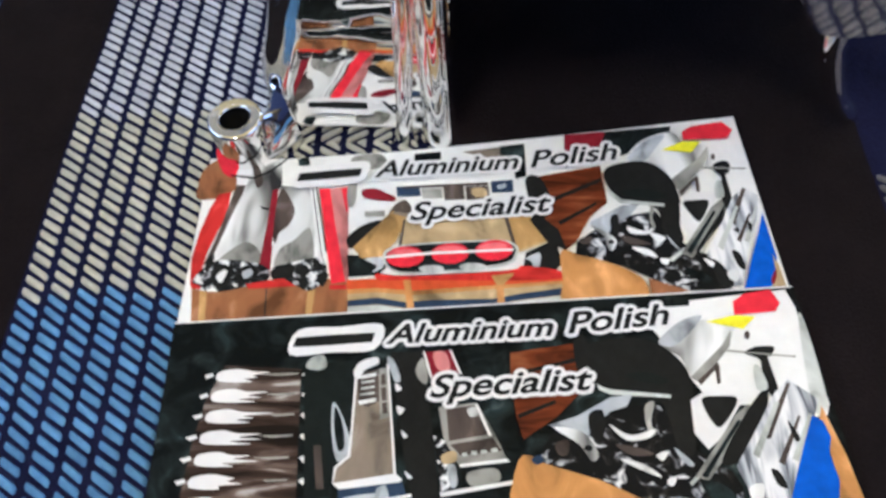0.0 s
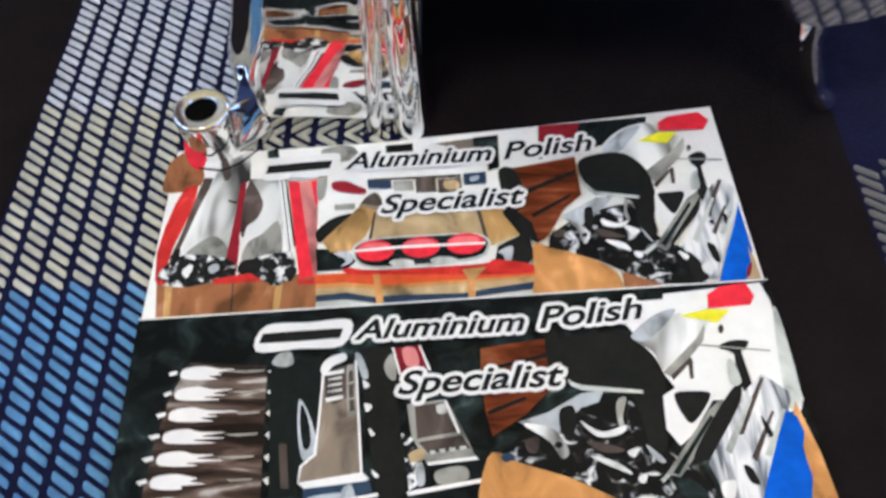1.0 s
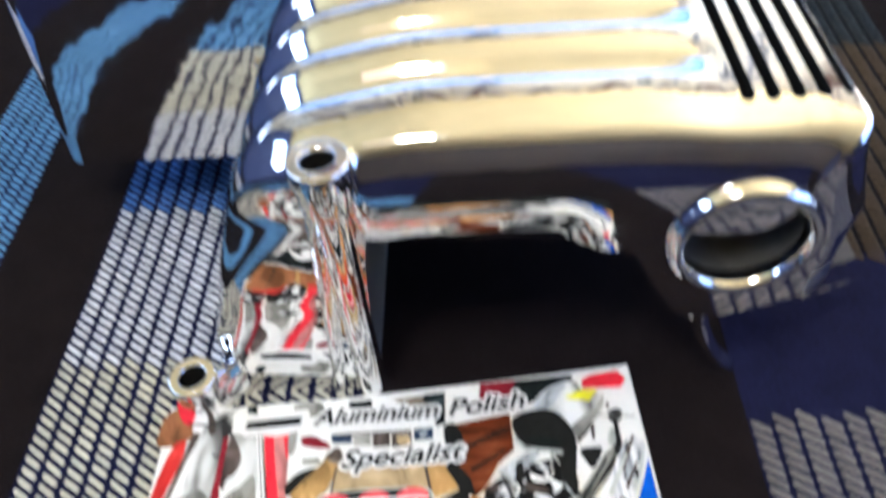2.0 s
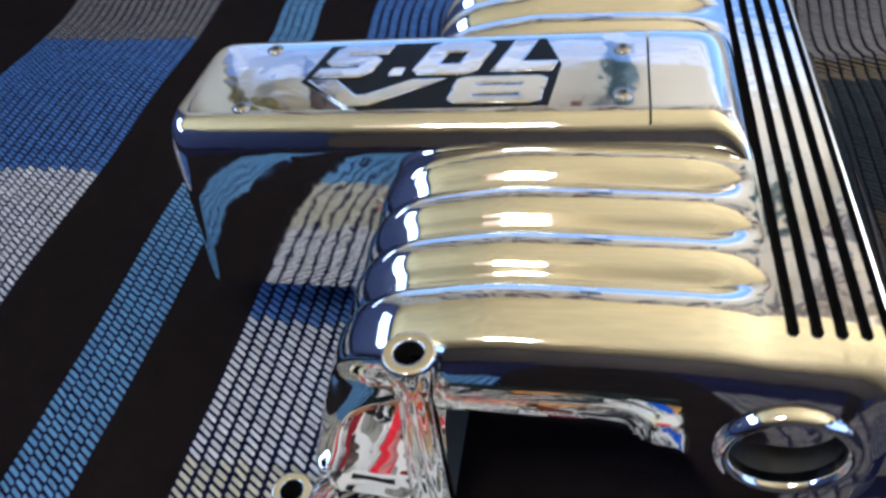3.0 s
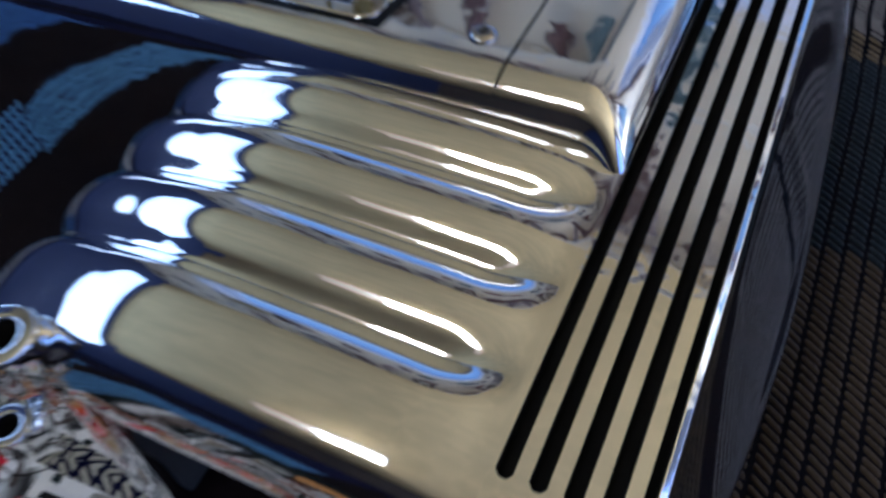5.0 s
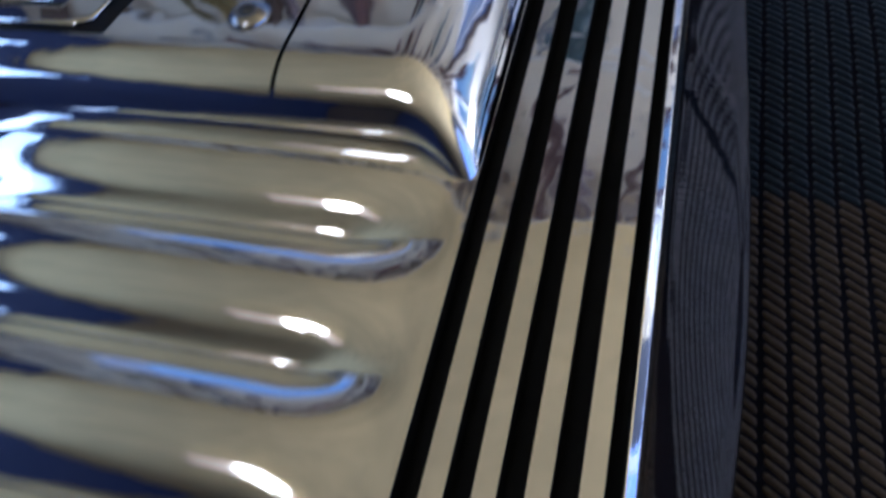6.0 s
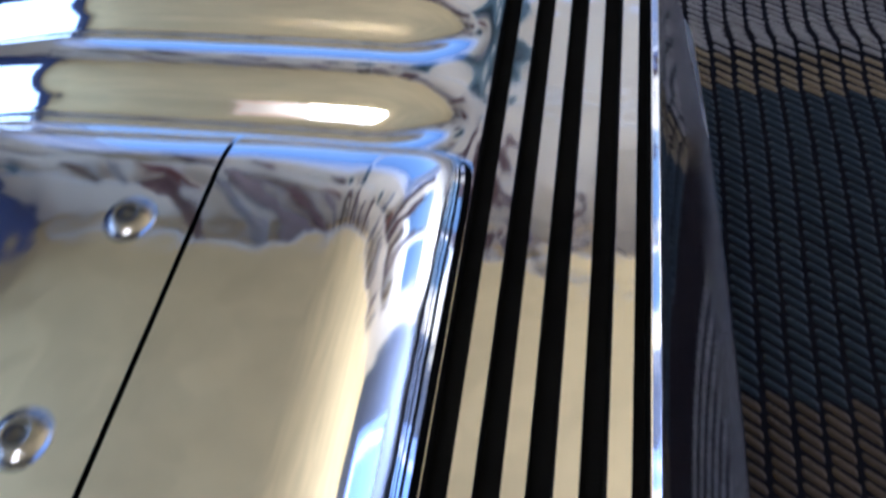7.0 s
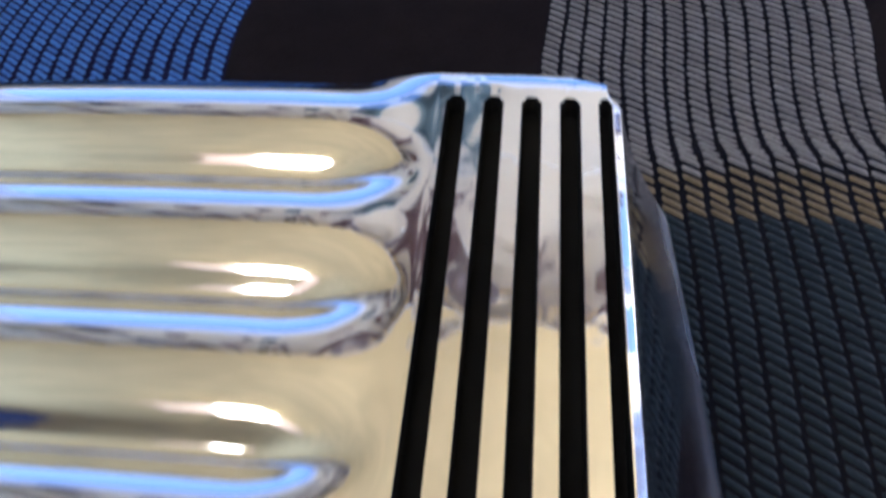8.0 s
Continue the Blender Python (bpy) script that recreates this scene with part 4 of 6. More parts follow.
upper("engine_photo", "print_night", [(-82.2, -49.0), (-73.0, -48.5), (-64.8, -51.7), (-69.1, -53.5), (-79.3, -51.7)], True)
upper("engine_photo", "print_grey", [(-71.8, -57.6), (-70.2, -58.7), (-71.6, -62.5), (-70.9, -67.9), (-72.8, -65.7)], True)
upper("engine_photo", "print_steel", [(-97.7, -64.6), (-82.9, -56.1), (-76.6, -56.3), (-80.4, -61.7), (-87.0, -64.7), (-90.6, -70.5)])
upper("engine_photo", "print_black", [(-88.5, -61.9), (-85.7, -60.9), (-85.4, -66.4), (-87.5, -70.1), (-89.1, -67.9)], True)
upper("engine_photo", "print_sheen", [(-97.8, -65.4), (-91.0, -69.4), (-87.4, -73.8), (-89.7, -78.4), (-91.6, -75.7), (-92.1, -71.5)], True)
upper("engine_photo", "print_black", [(-88.6, -74.3), (-88.9, -74.9), (-89.4, -75.2), (-90.1, -75.2), (-90.6, -74.8), (-90.8, -74.2), (-90.5, -73.6), (-89.9, -73.2), (-89.2, -73.2), (-88.7, -73.6)])
upper("engine_photo", "print_sheen", [(-82.3, -66.8), (-76.4, -69.1), (-71.4, -67.9), (-74.8, -71.0), (-81.3, -70.3)], True)
upper("engine_photo", "print_sheen", [(-73.8, -70.0), (-67.6, -72.8), (-70.9, -74.8)], True)
upper("engine_photo", "print_sheen", [(-81.6, -76.8), (-74.8, -78.3), (-72.3, -82.3), (-78.9, -79.5)], True)
upper("engine_photo", "print_sheen", [(-71.1, -82.5), (-67.7, -83.1), (-68.9, -85.6), (-70.9, -84.6)], True)
upper("engine_photo", "print_steel", [(-67.4, -71.2), (-63.1, -78.2), (-62.1, -80.0), (-65.4, -76.0)], True)
upper("engine_photo", "print_pale", [(-68.1, -83.1), (-62.6, -78.9), (-61.9, -80.3), (-66.6, -84.2)])
upper("engine_photo", "print_umber", [(-85.4, -71.5), (-79.9, -72.7), (-73.7, -75.8), (-82.4, -75.5)], True)
upper("engine_photo", "print_umber", [(-102.3, -72.3), (-97.4, -71.4), (-98.1, -74.5), (-101.6, -74.9)], True)
upper("engine_photo", "print_white", [(-59.6, -56.3), (-52.4, -50.4), (-43.1, -51.3), (-51.2, -68.6), (-57.1, -72.6), (-60.7, -67.2)])
upper("engine_photo", "print_black", [(-58.1, -55.8), (-53.1, -54.9), (-47.4, -55.6), (-52.5, -65.3), (-55.9, -61.9)], True)
upper("engine_photo", "print_grey", [(-62.6, -80.2), (-46.9, -58.4), (-40.2, -53.1), (-39.5, -56.5), (-50.2, -72.8), (-58.7, -82.9)])
upper("engine_photo", "print_murk", [(-60.3, -79.3), (-46.3, -60.1), (-45.6, -61.2), (-58.8, -80.9)])
upper("engine_photo", "print_black", [(-55.7, -77.9), (-44.4, -61.8), (-41.5, -58.1), (-43.6, -65.1), (-50.8, -73.9), (-55.1, -79.4)], True)
upper("engine_photo", "print_black", [(-42.5, -36.9), (-38.0, -34.7), (-35.3, -36.6), (-36.8, -41.3), (-38.2, -42.7), (-37.8, -57.1), (-40.9, -59.7), (-42.2, -51.4), (-40.2, -44.0), (-42.1, -40.5)], True)
upper("engine_photo", "print_pale", [(-42.6, -45.7), (-40.7, -45.2), (-40.7, -53.1), (-44.0, -54.1), (-44.1, -49.6)], True)
upper("engine_photo", "print_grey", [(-49.7, -37.5), (-29.1, -38.9), (-29.2, -39.7), (-49.8, -38.3)])
upper("engine_photo", "print_umber", [(-40.8, -32.5), (-41.2, -33.6), (-41.7, -34.2), (-42.3, -34.2), (-42.7, -33.5), (-42.7, -32.5), (-42.3, -31.4), (-41.7, -30.8), (-41.2, -30.8), (-40.8, -31.5)])
upper("engine_photo", "print_stripes", [(-52.6, -81.0), (-44.4, -67.2), (-37.8, -54.3), (-32.2, -48.6), (-27.3, -53.0), (-26.8, -57.5), (-34.7, -75.9), (-41.4, -95.8), (-47.3, -96.1), (-49.3, -88.2)])
upper("engine_photo", "print_umber", [(-40.9, -64.6), (-32.6, -49.4), (-31.3, -49.8), (-39.3, -67.9)])
upper("engine_photo", "print_umber", [(-39.7, -74.7), (-32.6, -62.2), (-31.8, -62.8), (-38.5, -76.3)])
upper("engine_photo", "print_pale", [(-47.9, -77.6), (-37.1, -58.2), (-35.9, -58.8), (-46.1, -79.7)])
upper("engine_photo", "print_pale", [(-36.8, -75.3), (-29.2, -58.5), (-28.2, -59.1), (-35.2, -75.9)])
upper("engine_photo", "print_black", [(-42.7, -79.8), (-39.6, -81.4), (-38.8, -88.5), (-41.5, -86.9)], True)
upper("engine_photo", "print_black", [(-33.9, -65.9), (-32.2, -68.1), (-33.8, -71.2)], True)
upper("engine_photo", "print_black", [(-40.1, -70.0), (-38.2, -69.0), (-38.3, -71.6)], True)
upper("engine_photo", "print_murk", [(-62.0, -86.8), (-56.3, -89.5), (-52.1, -92.6), (-54.9, -94.2), (-61.1, -90.8)], True)
upper("engine_photo", "print_black", [(-51.1, -83.6), (-46.7, -87.8), (-44.7, -95.7), (-50.4, -94.6)], True)
upper("engine_photo", "print_sheen", [(-54.4, -83.0), (-50.5, -85.2), (-52.1, -87.1)], True)
upper("engine_photo", "print_sheen", [(-46.1, -89.3), (-41.7, -88.4), (-43.1, -93.8), (-45.9, -92.7)], True)
upper("engine_photo", "print_blue", [(-27.0, -61.8), (-26.4, -73.0), (-25.8, -83.3), (-27.7, -90.8), (-30.7, -97.3), (-41.1, -97.2), (-35.5, -83.1), (-31.1, -72.9)])
upper("engine_photo", "print_sand", [(-27.4, -81.8), (-25.9, -86.9), (-25.1, -97.2), (-31.4, -97.5), (-27.6, -91.3)])
upper("engine_photo", "print_maroon", [(-30.1, -93.1), (-27.5, -88.8), (-27.8, -92.2), (-29.8, -95.6)], True)
upper("logo_mark", "print_vivid", [(-52.7, -18.3), (-48.4, -15.3), (-34.7, -13.1), (-30.8, -18.0), (-34.0, -22.8), (-52.9, -22.9)])
upper("logo_mark", "print_yellow", [(-62.8, -28.0), (-52.9, -23.5), (-45.5, -23.9), (-50.6, -30.0)])
halo_bar(upper, (-221.6, -40.5), (-194.2, -38.6), 9.0)
upper.finish()
halo_words(card, "Aluminium", (-187.2, -38.2), (-125.1, -35.9), 8.6, upper.z + 0.0001)
halo_words(card, "Polish", (-119.6, -35.6), (-82.0, -32.3), 9.2, upper.z + 0.0001)
halo_words(card, "Specialist", (-171.3, -61.4), (-112.5, -58.6), 9.2, upper.z + 0.0001)

card2 = card_slab("printed_card", [(-263.2, -106.6), (-259.4, -222), (-15.0, -222), (-23.2, -96.5)], ZL - 0.0005, ZL, "print_murk",
                  "glossy printed card with polished manifold photographs")
lower = Press(card2, ZL + 0.00004)
lower("white_edge", "print_white", [(-263.1, -107.4), (-263.2, -106.7), (-23.3, -96.6), (-23.2, -97.3)])
lower("runner_photo", "print_ribs", [(-240.2, -125.3), (-211.1, -127.3), (-205.4, -221.0), (-251.4, -221.0), (-248.0, -156.3), (-245.5, -139.2)])
for k in range(12):
    y, l = -127.0 - 7.9 * k, -243.0 - 0.75 * k
    g = [random.uniform(-1, 1) for _ in range(10)]
    lower("runner_photo", "print_white", [(l + 1, y - 0.9), (l + 8, y + 0.2), (l + 13 + 2 * g[0], y - 1.0), (l + 21 + 5 * g[1], y - 1.5 + 0.4 * g[2]), (l + 14, y - 2.5), (l + 19 + 5 * g[3], y - 3.3),
                                  (l + 11 + g[4], y - 3.9), (l + 15 + 4 * g[5], y - 5.0), (l + 6, y - 5.2), (l + 0.5, y - 4.2)], True)
    lower("runner_photo", "print_grey", [(-224 + 4 * g[6], y - 2.0), (-212 + g[7], y - 1.7), (-212, y - 2.4), (-219, y - 2.9)])
    lower("runner_photo", "print_white", [(l - 4.5 + g[8], y - 2.2), (l - 1.6, y - 1.3), (l - 0.9, y - 2.6), (l - 3.6, y - 3.6)])
    lower("runner_photo", "print_white", [(-210.6 + 0.5 * k, y - 2.4), (-208.1 + 0.5 * k, y - 1.0 + 0.6 * g[9]), (-207.9 + 0.5 * k, y - 2.4), (-208.7 + 0.5 * k, y - 4.2)])
lower("manifold_photo", "print_night", [(-209.7, -128.1), (-201.2, -127.6), (-196.7, -174.3), (-205.3, -176.1)])
lower("manifold_photo", "print_umber", [(-203.7, -156.6), (-201.0, -156.7), (-198.8, -172.0), (-201.5, -172.0)])
lower("manifold_photo", "print_night", [(-202.7, -125.2), (-190.3, -124.3), (-190.3, -150.8), (-195.9, -168.3), (-197.3, -168.3)])
lower("manifold_photo", "print_steel", [(-197.9, -140.8), (-193.8, -146.7), (-190.5, -157.2), (-194.7, -162.6), (-197.4, -152.7)], True)
lower("manifold_photo", "print_murk", [(-197.0, -142.5), (-194.0, -148.3), (-192.5, -156.8), (-194.7, -158.7), (-196.8, -150.7)], True)
lower("manifold_photo", "print_pale", [(-209.2, -126.8), (-207.1, -122.8), (-203.0, -122.0), (-201.3, -126.5), (-204.5, -128.2)], True)
lower("manifold_photo", "print_stone", [(-190.3, -132.4), (-178.6, -129.6), (-174.3, -168.9), (-195.5, -170.6), (-195.3, -164.9), (-191.2, -160.9), (-190.1, -150.8)])
lower("manifold_photo", "print_white", [(-190.4, -131.5), (-189.5, -131.5), (-189.9, -150.8), (-190.2, -160.9), (-194.9, -164.9), (-195.6, -170.2), (-196.0, -169.8), (-195.7, -164.5), (-191.4, -160.5), (-190.7, -150.0)])
lower("manifold_photo", "print_white", [(-178.8, -126.0), (-178.0, -126.1), (-173.8, -168.7), (-174.7, -168.9)])
lower("manifold_photo", "print_umber", [(-189.6, -130.2), (-181.8, -128.2), (-181.0, -140.6), (-184.9, -142.7), (-188.6, -141.4)])
lower("manifold_photo", "print_sheen", [(-188.8, -130.7), (-182.5, -129.5), (-182.4, -131.0), (-188.5, -132.0)])
lower("manifold_photo", "print_sheen", [(-188.7, -140.5), (-182.3, -139.4), (-181.8, -140.8), (-188.1, -142.0)])
lower("manifold_photo", "print_pale", [(-188.0, -133.1), (-183.1, -132.3), (-183.1, -133.2), (-187.9, -133.9)])
lower("manifold_photo", "print_pale", [(-188.0, -135.4), (-183.0, -134.7), (-182.9, -135.5), (-188.0, -136.3)])
lower("manifold_photo", "print_pale", [(-188.1, -137.8), (-182.8, -137.0), (-182.8, -137.9), (-188.0, -138.6)])
lower("manifold_photo", "print_grey", [(-181.6, -128.2), (-178.7, -127.6), (-177.2, -146.9), (-180.4, -147.7)])
lower("manifold_photo", "print_umber", [(-180.8, -130.4), (-179.2, -130.0), (-178.7, -134.3), (-180.5, -134.7)])
lower("manifold_photo", "print_umber", [(-180.5, -135.6), (-178.7, -135.2), (-178.2, -140.3), (-180.0, -140.7)])
lower("manifold_photo", "print_umber", [(-179.9, -141.5), (-178.2, -141.1), (-177.7, -145.3), (-179.5, -145.6)])
lower("manifold_photo", "print_white", [(-191.1, -129.8), (-189.0, -125.4), (-182.9, -123.3), (-181.9, -126.0), (-186.7, -128.5), (-188.9, -132.0)], True)
lower("manifold_photo", "print_navy", [(-193.9, -171.7), (-172.1, -168.9), (-169.5, -175.9), (-166.6, -183.1), (-193.3, -183.0)])
lower("manifold_photo", "print_white", [(-196.0, -170.2), (-174.1, -167.0), (-171.7, -169.1), (-172.4, -170.0), (-193.5, -172.3)])
lower("manifold_photo", "print_steel", [(-180.6, -172.6), (-177.2, -171.5), (-175.6, -179.9), (-180.8, -179.9)], True)
lower("manifold_photo", "print_steel", [(-191.7, -175.1), (-180.9, -173.7), (-178.9, -175.1), (-190.0, -177.3)], True)
lower("manifold_photo", "print_white", [(-193.7, -178.3), (-167.7, -173.8), (-166.9, -174.9), (-193.2, -179.8)])
lower("manifold_photo", "print_black", [(-177.2, -121.6), (-164.3, -121.4), (-162.5, -143.0), (-159.1, -174.6), (-167.1, -178.5), (-169.7, -170.8), (-174.5, -142.8)])
lower("manifold_photo", "print_white", [(-175.3, -133.9), (-172.8, -136.1), (-174.7, -137.2)], True)
lower("manifold_photo", "print_white", [(-174.5, -142.8), (-171.6, -143.9), (-173.5, -146.1)], True)
lower("manifold_photo", "print_white", [(-172.5, -151.8), (-170.2, -154.0), (-171.7, -154.6)], True)
lower("manifold_photo", "print_white", [(-171.0, -166.3), (-168.3, -168.4), (-169.8, -168.9)], True)
lower("manifold_photo", "print_steel", [(-178.7, -123.4), (-176.2, -124.8), (-173.4, -132.3), (-175.3, -133.5), (-177.7, -127.8)], True)
lower("manifold_photo", "print_maroon", [(-164.5, -121.9), (-155.2, -121.2), (-151.9, -130.5), (-162.0, -132.4)])
lower("manifold_photo", "print_pink", [(-161.4, -122.4), (-156.9, -122.0), (-155.1, -128.7), (-159.6, -129.0)], True)
lower("manifold_photo", "print_white", [(-155.4, -121.1), (-154.6, -121.2), (-150.7, -130.9), (-151.7, -130.9)])
lower("manifold_photo", "print_white", [(-165.3, -121.6), (-164.5, -121.6), (-161.6, -132.0), (-162.4, -132.4)])
lower("manifold_photo", "print_grey", [(-167.8, -128.0), (-165.1, -124.1), (-163.3, -130.3), (-163.9, -134.6), (-166.8, -132.4)], True)
lower("manifold_photo", "print_grey", [(-159.3, -143.5), (-145.5, -142.0), (-139.0, -154.6), (-135.4, -163.2), (-152.1, -164.9), (-157.5, -155.2)])
lower("manifold_photo", "print_umber", [(-156.5, -144.3), (-146.7, -143.0), (-141.7, -153.8), (-155.6, -156.0)])
lower("manifold_photo", "print_umber", [(-155.2, -157.2), (-140.2, -155.0), (-137.2, -159.7), (-151.7, -161.1)])
lower("manifold_photo", "print_sheen", [(-149.0, -144.4), (-145.9, -143.7), (-144.7, -146.5), (-147.9, -147.3)], True)
lower("manifold_photo", "print_white", [(-146.1, -142.6), (-145.3, -142.6), (-140.5, -154.2), (-141.5, -154.4)])
lower("manifold_photo", "print_white", [(-152.1, -164.2), (-135.4, -162.4), (-134.6, -163.6), (-151.7, -165.3)])
lower("manifold_photo", "print_pale", [(-151.1, -160.3), (-149.4, -160.2), (-149.2, -161.3), (-150.9, -161.5)])
lower("manifold_photo", "print_pale", [(-147.9, -159.8), (-146.0, -159.6), (-145.8, -161.0), (-147.7, -161.1)])
lower("manifold_photo", "print_pale", [(-144.6, -159.4), (-142.5, -159.3), (-142.3, -160.4), (-144.4, -160.8)])
lower("manifold_photo", "print_pale", [(-141.0, -158.9), (-138.9, -158.7), (-138.5, -159.9), (-140.8, -160.3)])
lower("manifold_photo", "print_murk", [(-151.5, -165.3), (-134.5, -163.8), (-132.6, -170.4), (-158.0, -174.6), (-159.1, -171.6)])
lower("manifold_photo", "print_grey", [(-149.0, -167.2), (-139.6, -165.8), (-138.5, -170.3), (-147.9, -171.7)], True)
lower("manifold_photo", "print_white", [(-158.9, -173.8), (-132.6, -169.8), (-132.2, -171.1), (-158.3, -175.3)])
lower("manifold_photo", "print_chrome", [(-161.1, -154.0), (-156.8, -156.0), (-153.1, -171.7), (-158.0, -174.2), (-159.7, -162.9)])
lower("manifold_photo", "print_sand", [(-158.2, -161.0), (-153.6, -159.5), (-153.0, -163.0), (-157.4, -164.1)], True)
lower("manifold_photo", "print_steel", [(-156.2, -165.3), (-153.6, -164.5), (-152.8, -170.9), (-155.0, -172.0)], True)
lower("paper_ground", "print_paper", [(-86.3, -105.0), (-26.9, -98.9), (-24.8, -106.2), (-21.7, -145.1), (-26.8, -149.4), (-44.9, -144.7), (-61.9, -144.5), (-69.6, -131.9), (-77.5, -116.9)])
lower("paper_ground", "print_pale", [(-24.6, -110.8), (-22.5, -115.4), (-22.3, -146.1), (-27.7, -145.0)], True)
lower("engine_photo", "print_murk", [(-107.1, -105.7), (-63.1, -101.1), (-64.0, -104.8), (-76.0, -105.5), (-87.3, -114.0), (-107.9, -116.3)])
lower("engine_photo", "print_night", [(-69.3, -101.4), (-63.2, -100.8), (-64.2, -104.3), (-69.8, -104.7)])
lower("engine_photo", "print_wood", [(-132.7, -122.9), (-107.3, -119.4), (-106.2, -131.3), (-109.2, -140.1), (-117.5, -148.1), (-129.5, -155.9), (-131.5, -147.9), (-133.0, -133.4)])
lower("engine_photo", "print_black", [(-132.1, -130.8), (-107.3, -125.2), (-107.4, -126.7), (-132.2, -132.5)])
lower("engine_photo", "print_black", [(-131.1, -146.7), (-117.5, -141.6), (-117.2, -143.0), (-130.7, -148.3)])
lower("engine_photo", "print_black", [(-108.7, -115.8), (-104.0, -118.1), (-106.6, -131.3), (-108.8, -129.1)], True)
lower("engine_photo", "print_orange", [(-131.6, -163.2), (-122.2, -163.3), (-107.7, -169.1), (-93.7, -172.9), (-83.8, -180.1), (-81.2, -187.1), (-131.0, -186.8)], True)
lower("engine_photo", "print_orange", [(-24.8, -145.4), (-20.8, -162.5), (-18.2, -182.3), (-28.7, -185.6), (-25.7, -172.0), (-25.9, -160.9), (-26.8, -150.9)])
lower("engine_photo", "print_sheen", [(-76.1, -121.4), (-67.1, -114.4), (-58.4, -110.5), (-49.1, -111.6), (-51.5, -119.7), (-59.3, -128.3), (-66.9, -134.5), (-70.7, -125.9)], True)
lower("engine_photo", "print_steel", [(-77.8, -119.6), (-68.7, -111.6), (-60.2, -109.1), (-63.9, -114.5), (-72.1, -121.5)], True)
lower("engine_photo", "print_grey", [(-68.4, -134.1), (-54.6, -121.4), (-50.3, -115.2), (-51.9, -121.9), (-59.6, -130.4), (-65.2, -135.8)])
lower("engine_photo", "print_umber", [(-65.9, -135.4), (-57.7, -128.3), (-57.1, -129.6), (-57.9, -136.3), (-59.1, -136.7), (-59.0, -131.3), (-65.0, -137.0)])
lower("engine_photo", "print_engine", [(-118.2, -152.9), (-110.5, -151.8), (-102.5, -147.9), (-90.6, -144.1), (-81.0, -144.2), (-70.8, -160.1), (-65.1, -165.8), (-59.9, -167.7), (-57.3, -173.2), (-57.5, -183.8), (-77.2, -183.7), (-90.6, -176.9), (-104.5, -170.2), (-119.0, -165.6), (-124.5, -163.7), (-122.3, -158.0)])
lower("engine_photo", "print_navy", [(-127.1, -162.9), (-124.0, -161.4), (-123.0, -163.7), (-125.6, -164.8)], True)
lower("engine_photo", "print_black", [(-107.2, -123.0), (-102.8, -119.5), (-87.7, -117.8), (-77.6, -120.9), (-70.6, -127.6), (-68.0, -136.6), (-69.4, -148.4), (-70.9, -160.8), (-76.0, -162.7), (-78.2, -149.1), (-80.8, -142.6), (-90.3, -141.4), (-101.6, -137.3), (-106.1, -130.0)], True)
lower("engine_photo", "print_pale", [(-102.2, -135.6), (-100.4, -136.9), (-97.3, -138.0), (-76.3, -140.4), (-76.4, -141.6), (-97.5, -140.0), (-101.3, -138.1)])
lower("engine_photo", "print_night", [(-90.9, -132.4), (-83.3, -131.7), (-76.3, -134.8), (-80.0, -136.6), (-88.7, -134.3)], True)
lower("engine_photo", "print_grey", [(-86.0, -144.5), (-82.4, -143.0), (-84.6, -150.2), (-83.5, -154.9), (-86.2, -152.5)], True)
lower("engine_photo", "print_steel", [(-120.4, -150.9), (-110.2, -147.8), (-98.0, -141.1), (-89.7, -140.0), (-92.2, -144.4), (-98.5, -146.4), (-105.2, -152.3), (-108.7, -158.1)])
lower("engine_photo", "print_black", [(-105.9, -147.1), (-101.2, -145.7), (-100.6, -151.9), (-102.9, -156.6), (-106.1, -154.2)], True)
lower("engine_photo", "print_sheen", [(-118.9, -151.7), (-108.7, -153.6), (-104.0, -161.2), (-106.5, -163.9), (-110.2, -158.1)], True)
lower("engine_photo", "print_black", [(-105.8, -159.3), (-106.1, -160.0), (-106.9, -160.4), (-107.8, -160.4), (-108.5, -159.9), (-108.8, -159.3), (-108.4, -158.6), (-107.6, -158.2), (-106.7, -158.2), (-106.0, -158.6)])
lower("engine_photo", "print_sheen", [(-99.3, -150.8), (-92.2, -155.0), (-83.6, -152.8), (-85.9, -156.0), (-93.9, -156.7)], True)
lower("engine_photo", "print_sheen", [(-84.4, -162.0), (-80.1, -160.7), (-82.4, -164.1)], True)
lower("engine_photo", "print_sheen", [(-96.8, -163.4), (-91.0, -164.4), (-85.8, -167.3), (-83.9, -169.7), (-91.2, -166.6)], True)
lower("engine_photo", "print_sheen", [(-81.8, -170.4), (-78.8, -169.5), (-79.9, -172.4), (-81.7, -172.3)], True)
lower("engine_photo", "print_steel", [(-77.8, -159.6), (-72.3, -165.0), (-73.5, -166.1), (-76.1, -163.8)], True)
lower("engine_photo", "print_pale", [(-74.7, -171.6), (-70.2, -167.4), (-69.7, -168.7), (-74.0, -172.7)])
lower("engine_photo", "print_umber", [(-97.8, -158.2), (-90.0, -159.5), (-85.1, -161.8), (-92.6, -162.1)], True)
lower("engine_photo", "print_umber", [(-118.5, -157.6), (-113.9, -156.5), (-114.6, -161.5), (-117.6, -161.5)], True)
lower("engine_photo", "print_white", [(-69.7, -142.7), (-64.2, -139.3), (-51.3, -142.6), (-61.7, -156.7), (-66.4, -160.5), (-70.3, -154.7)])
lower("engine_photo", "print_black", [(-65.8, -142.4), (-59.5, -141.3), (-53.2, -142.6), (-60.2, -152.1), (-63.4, -150.8)], True)
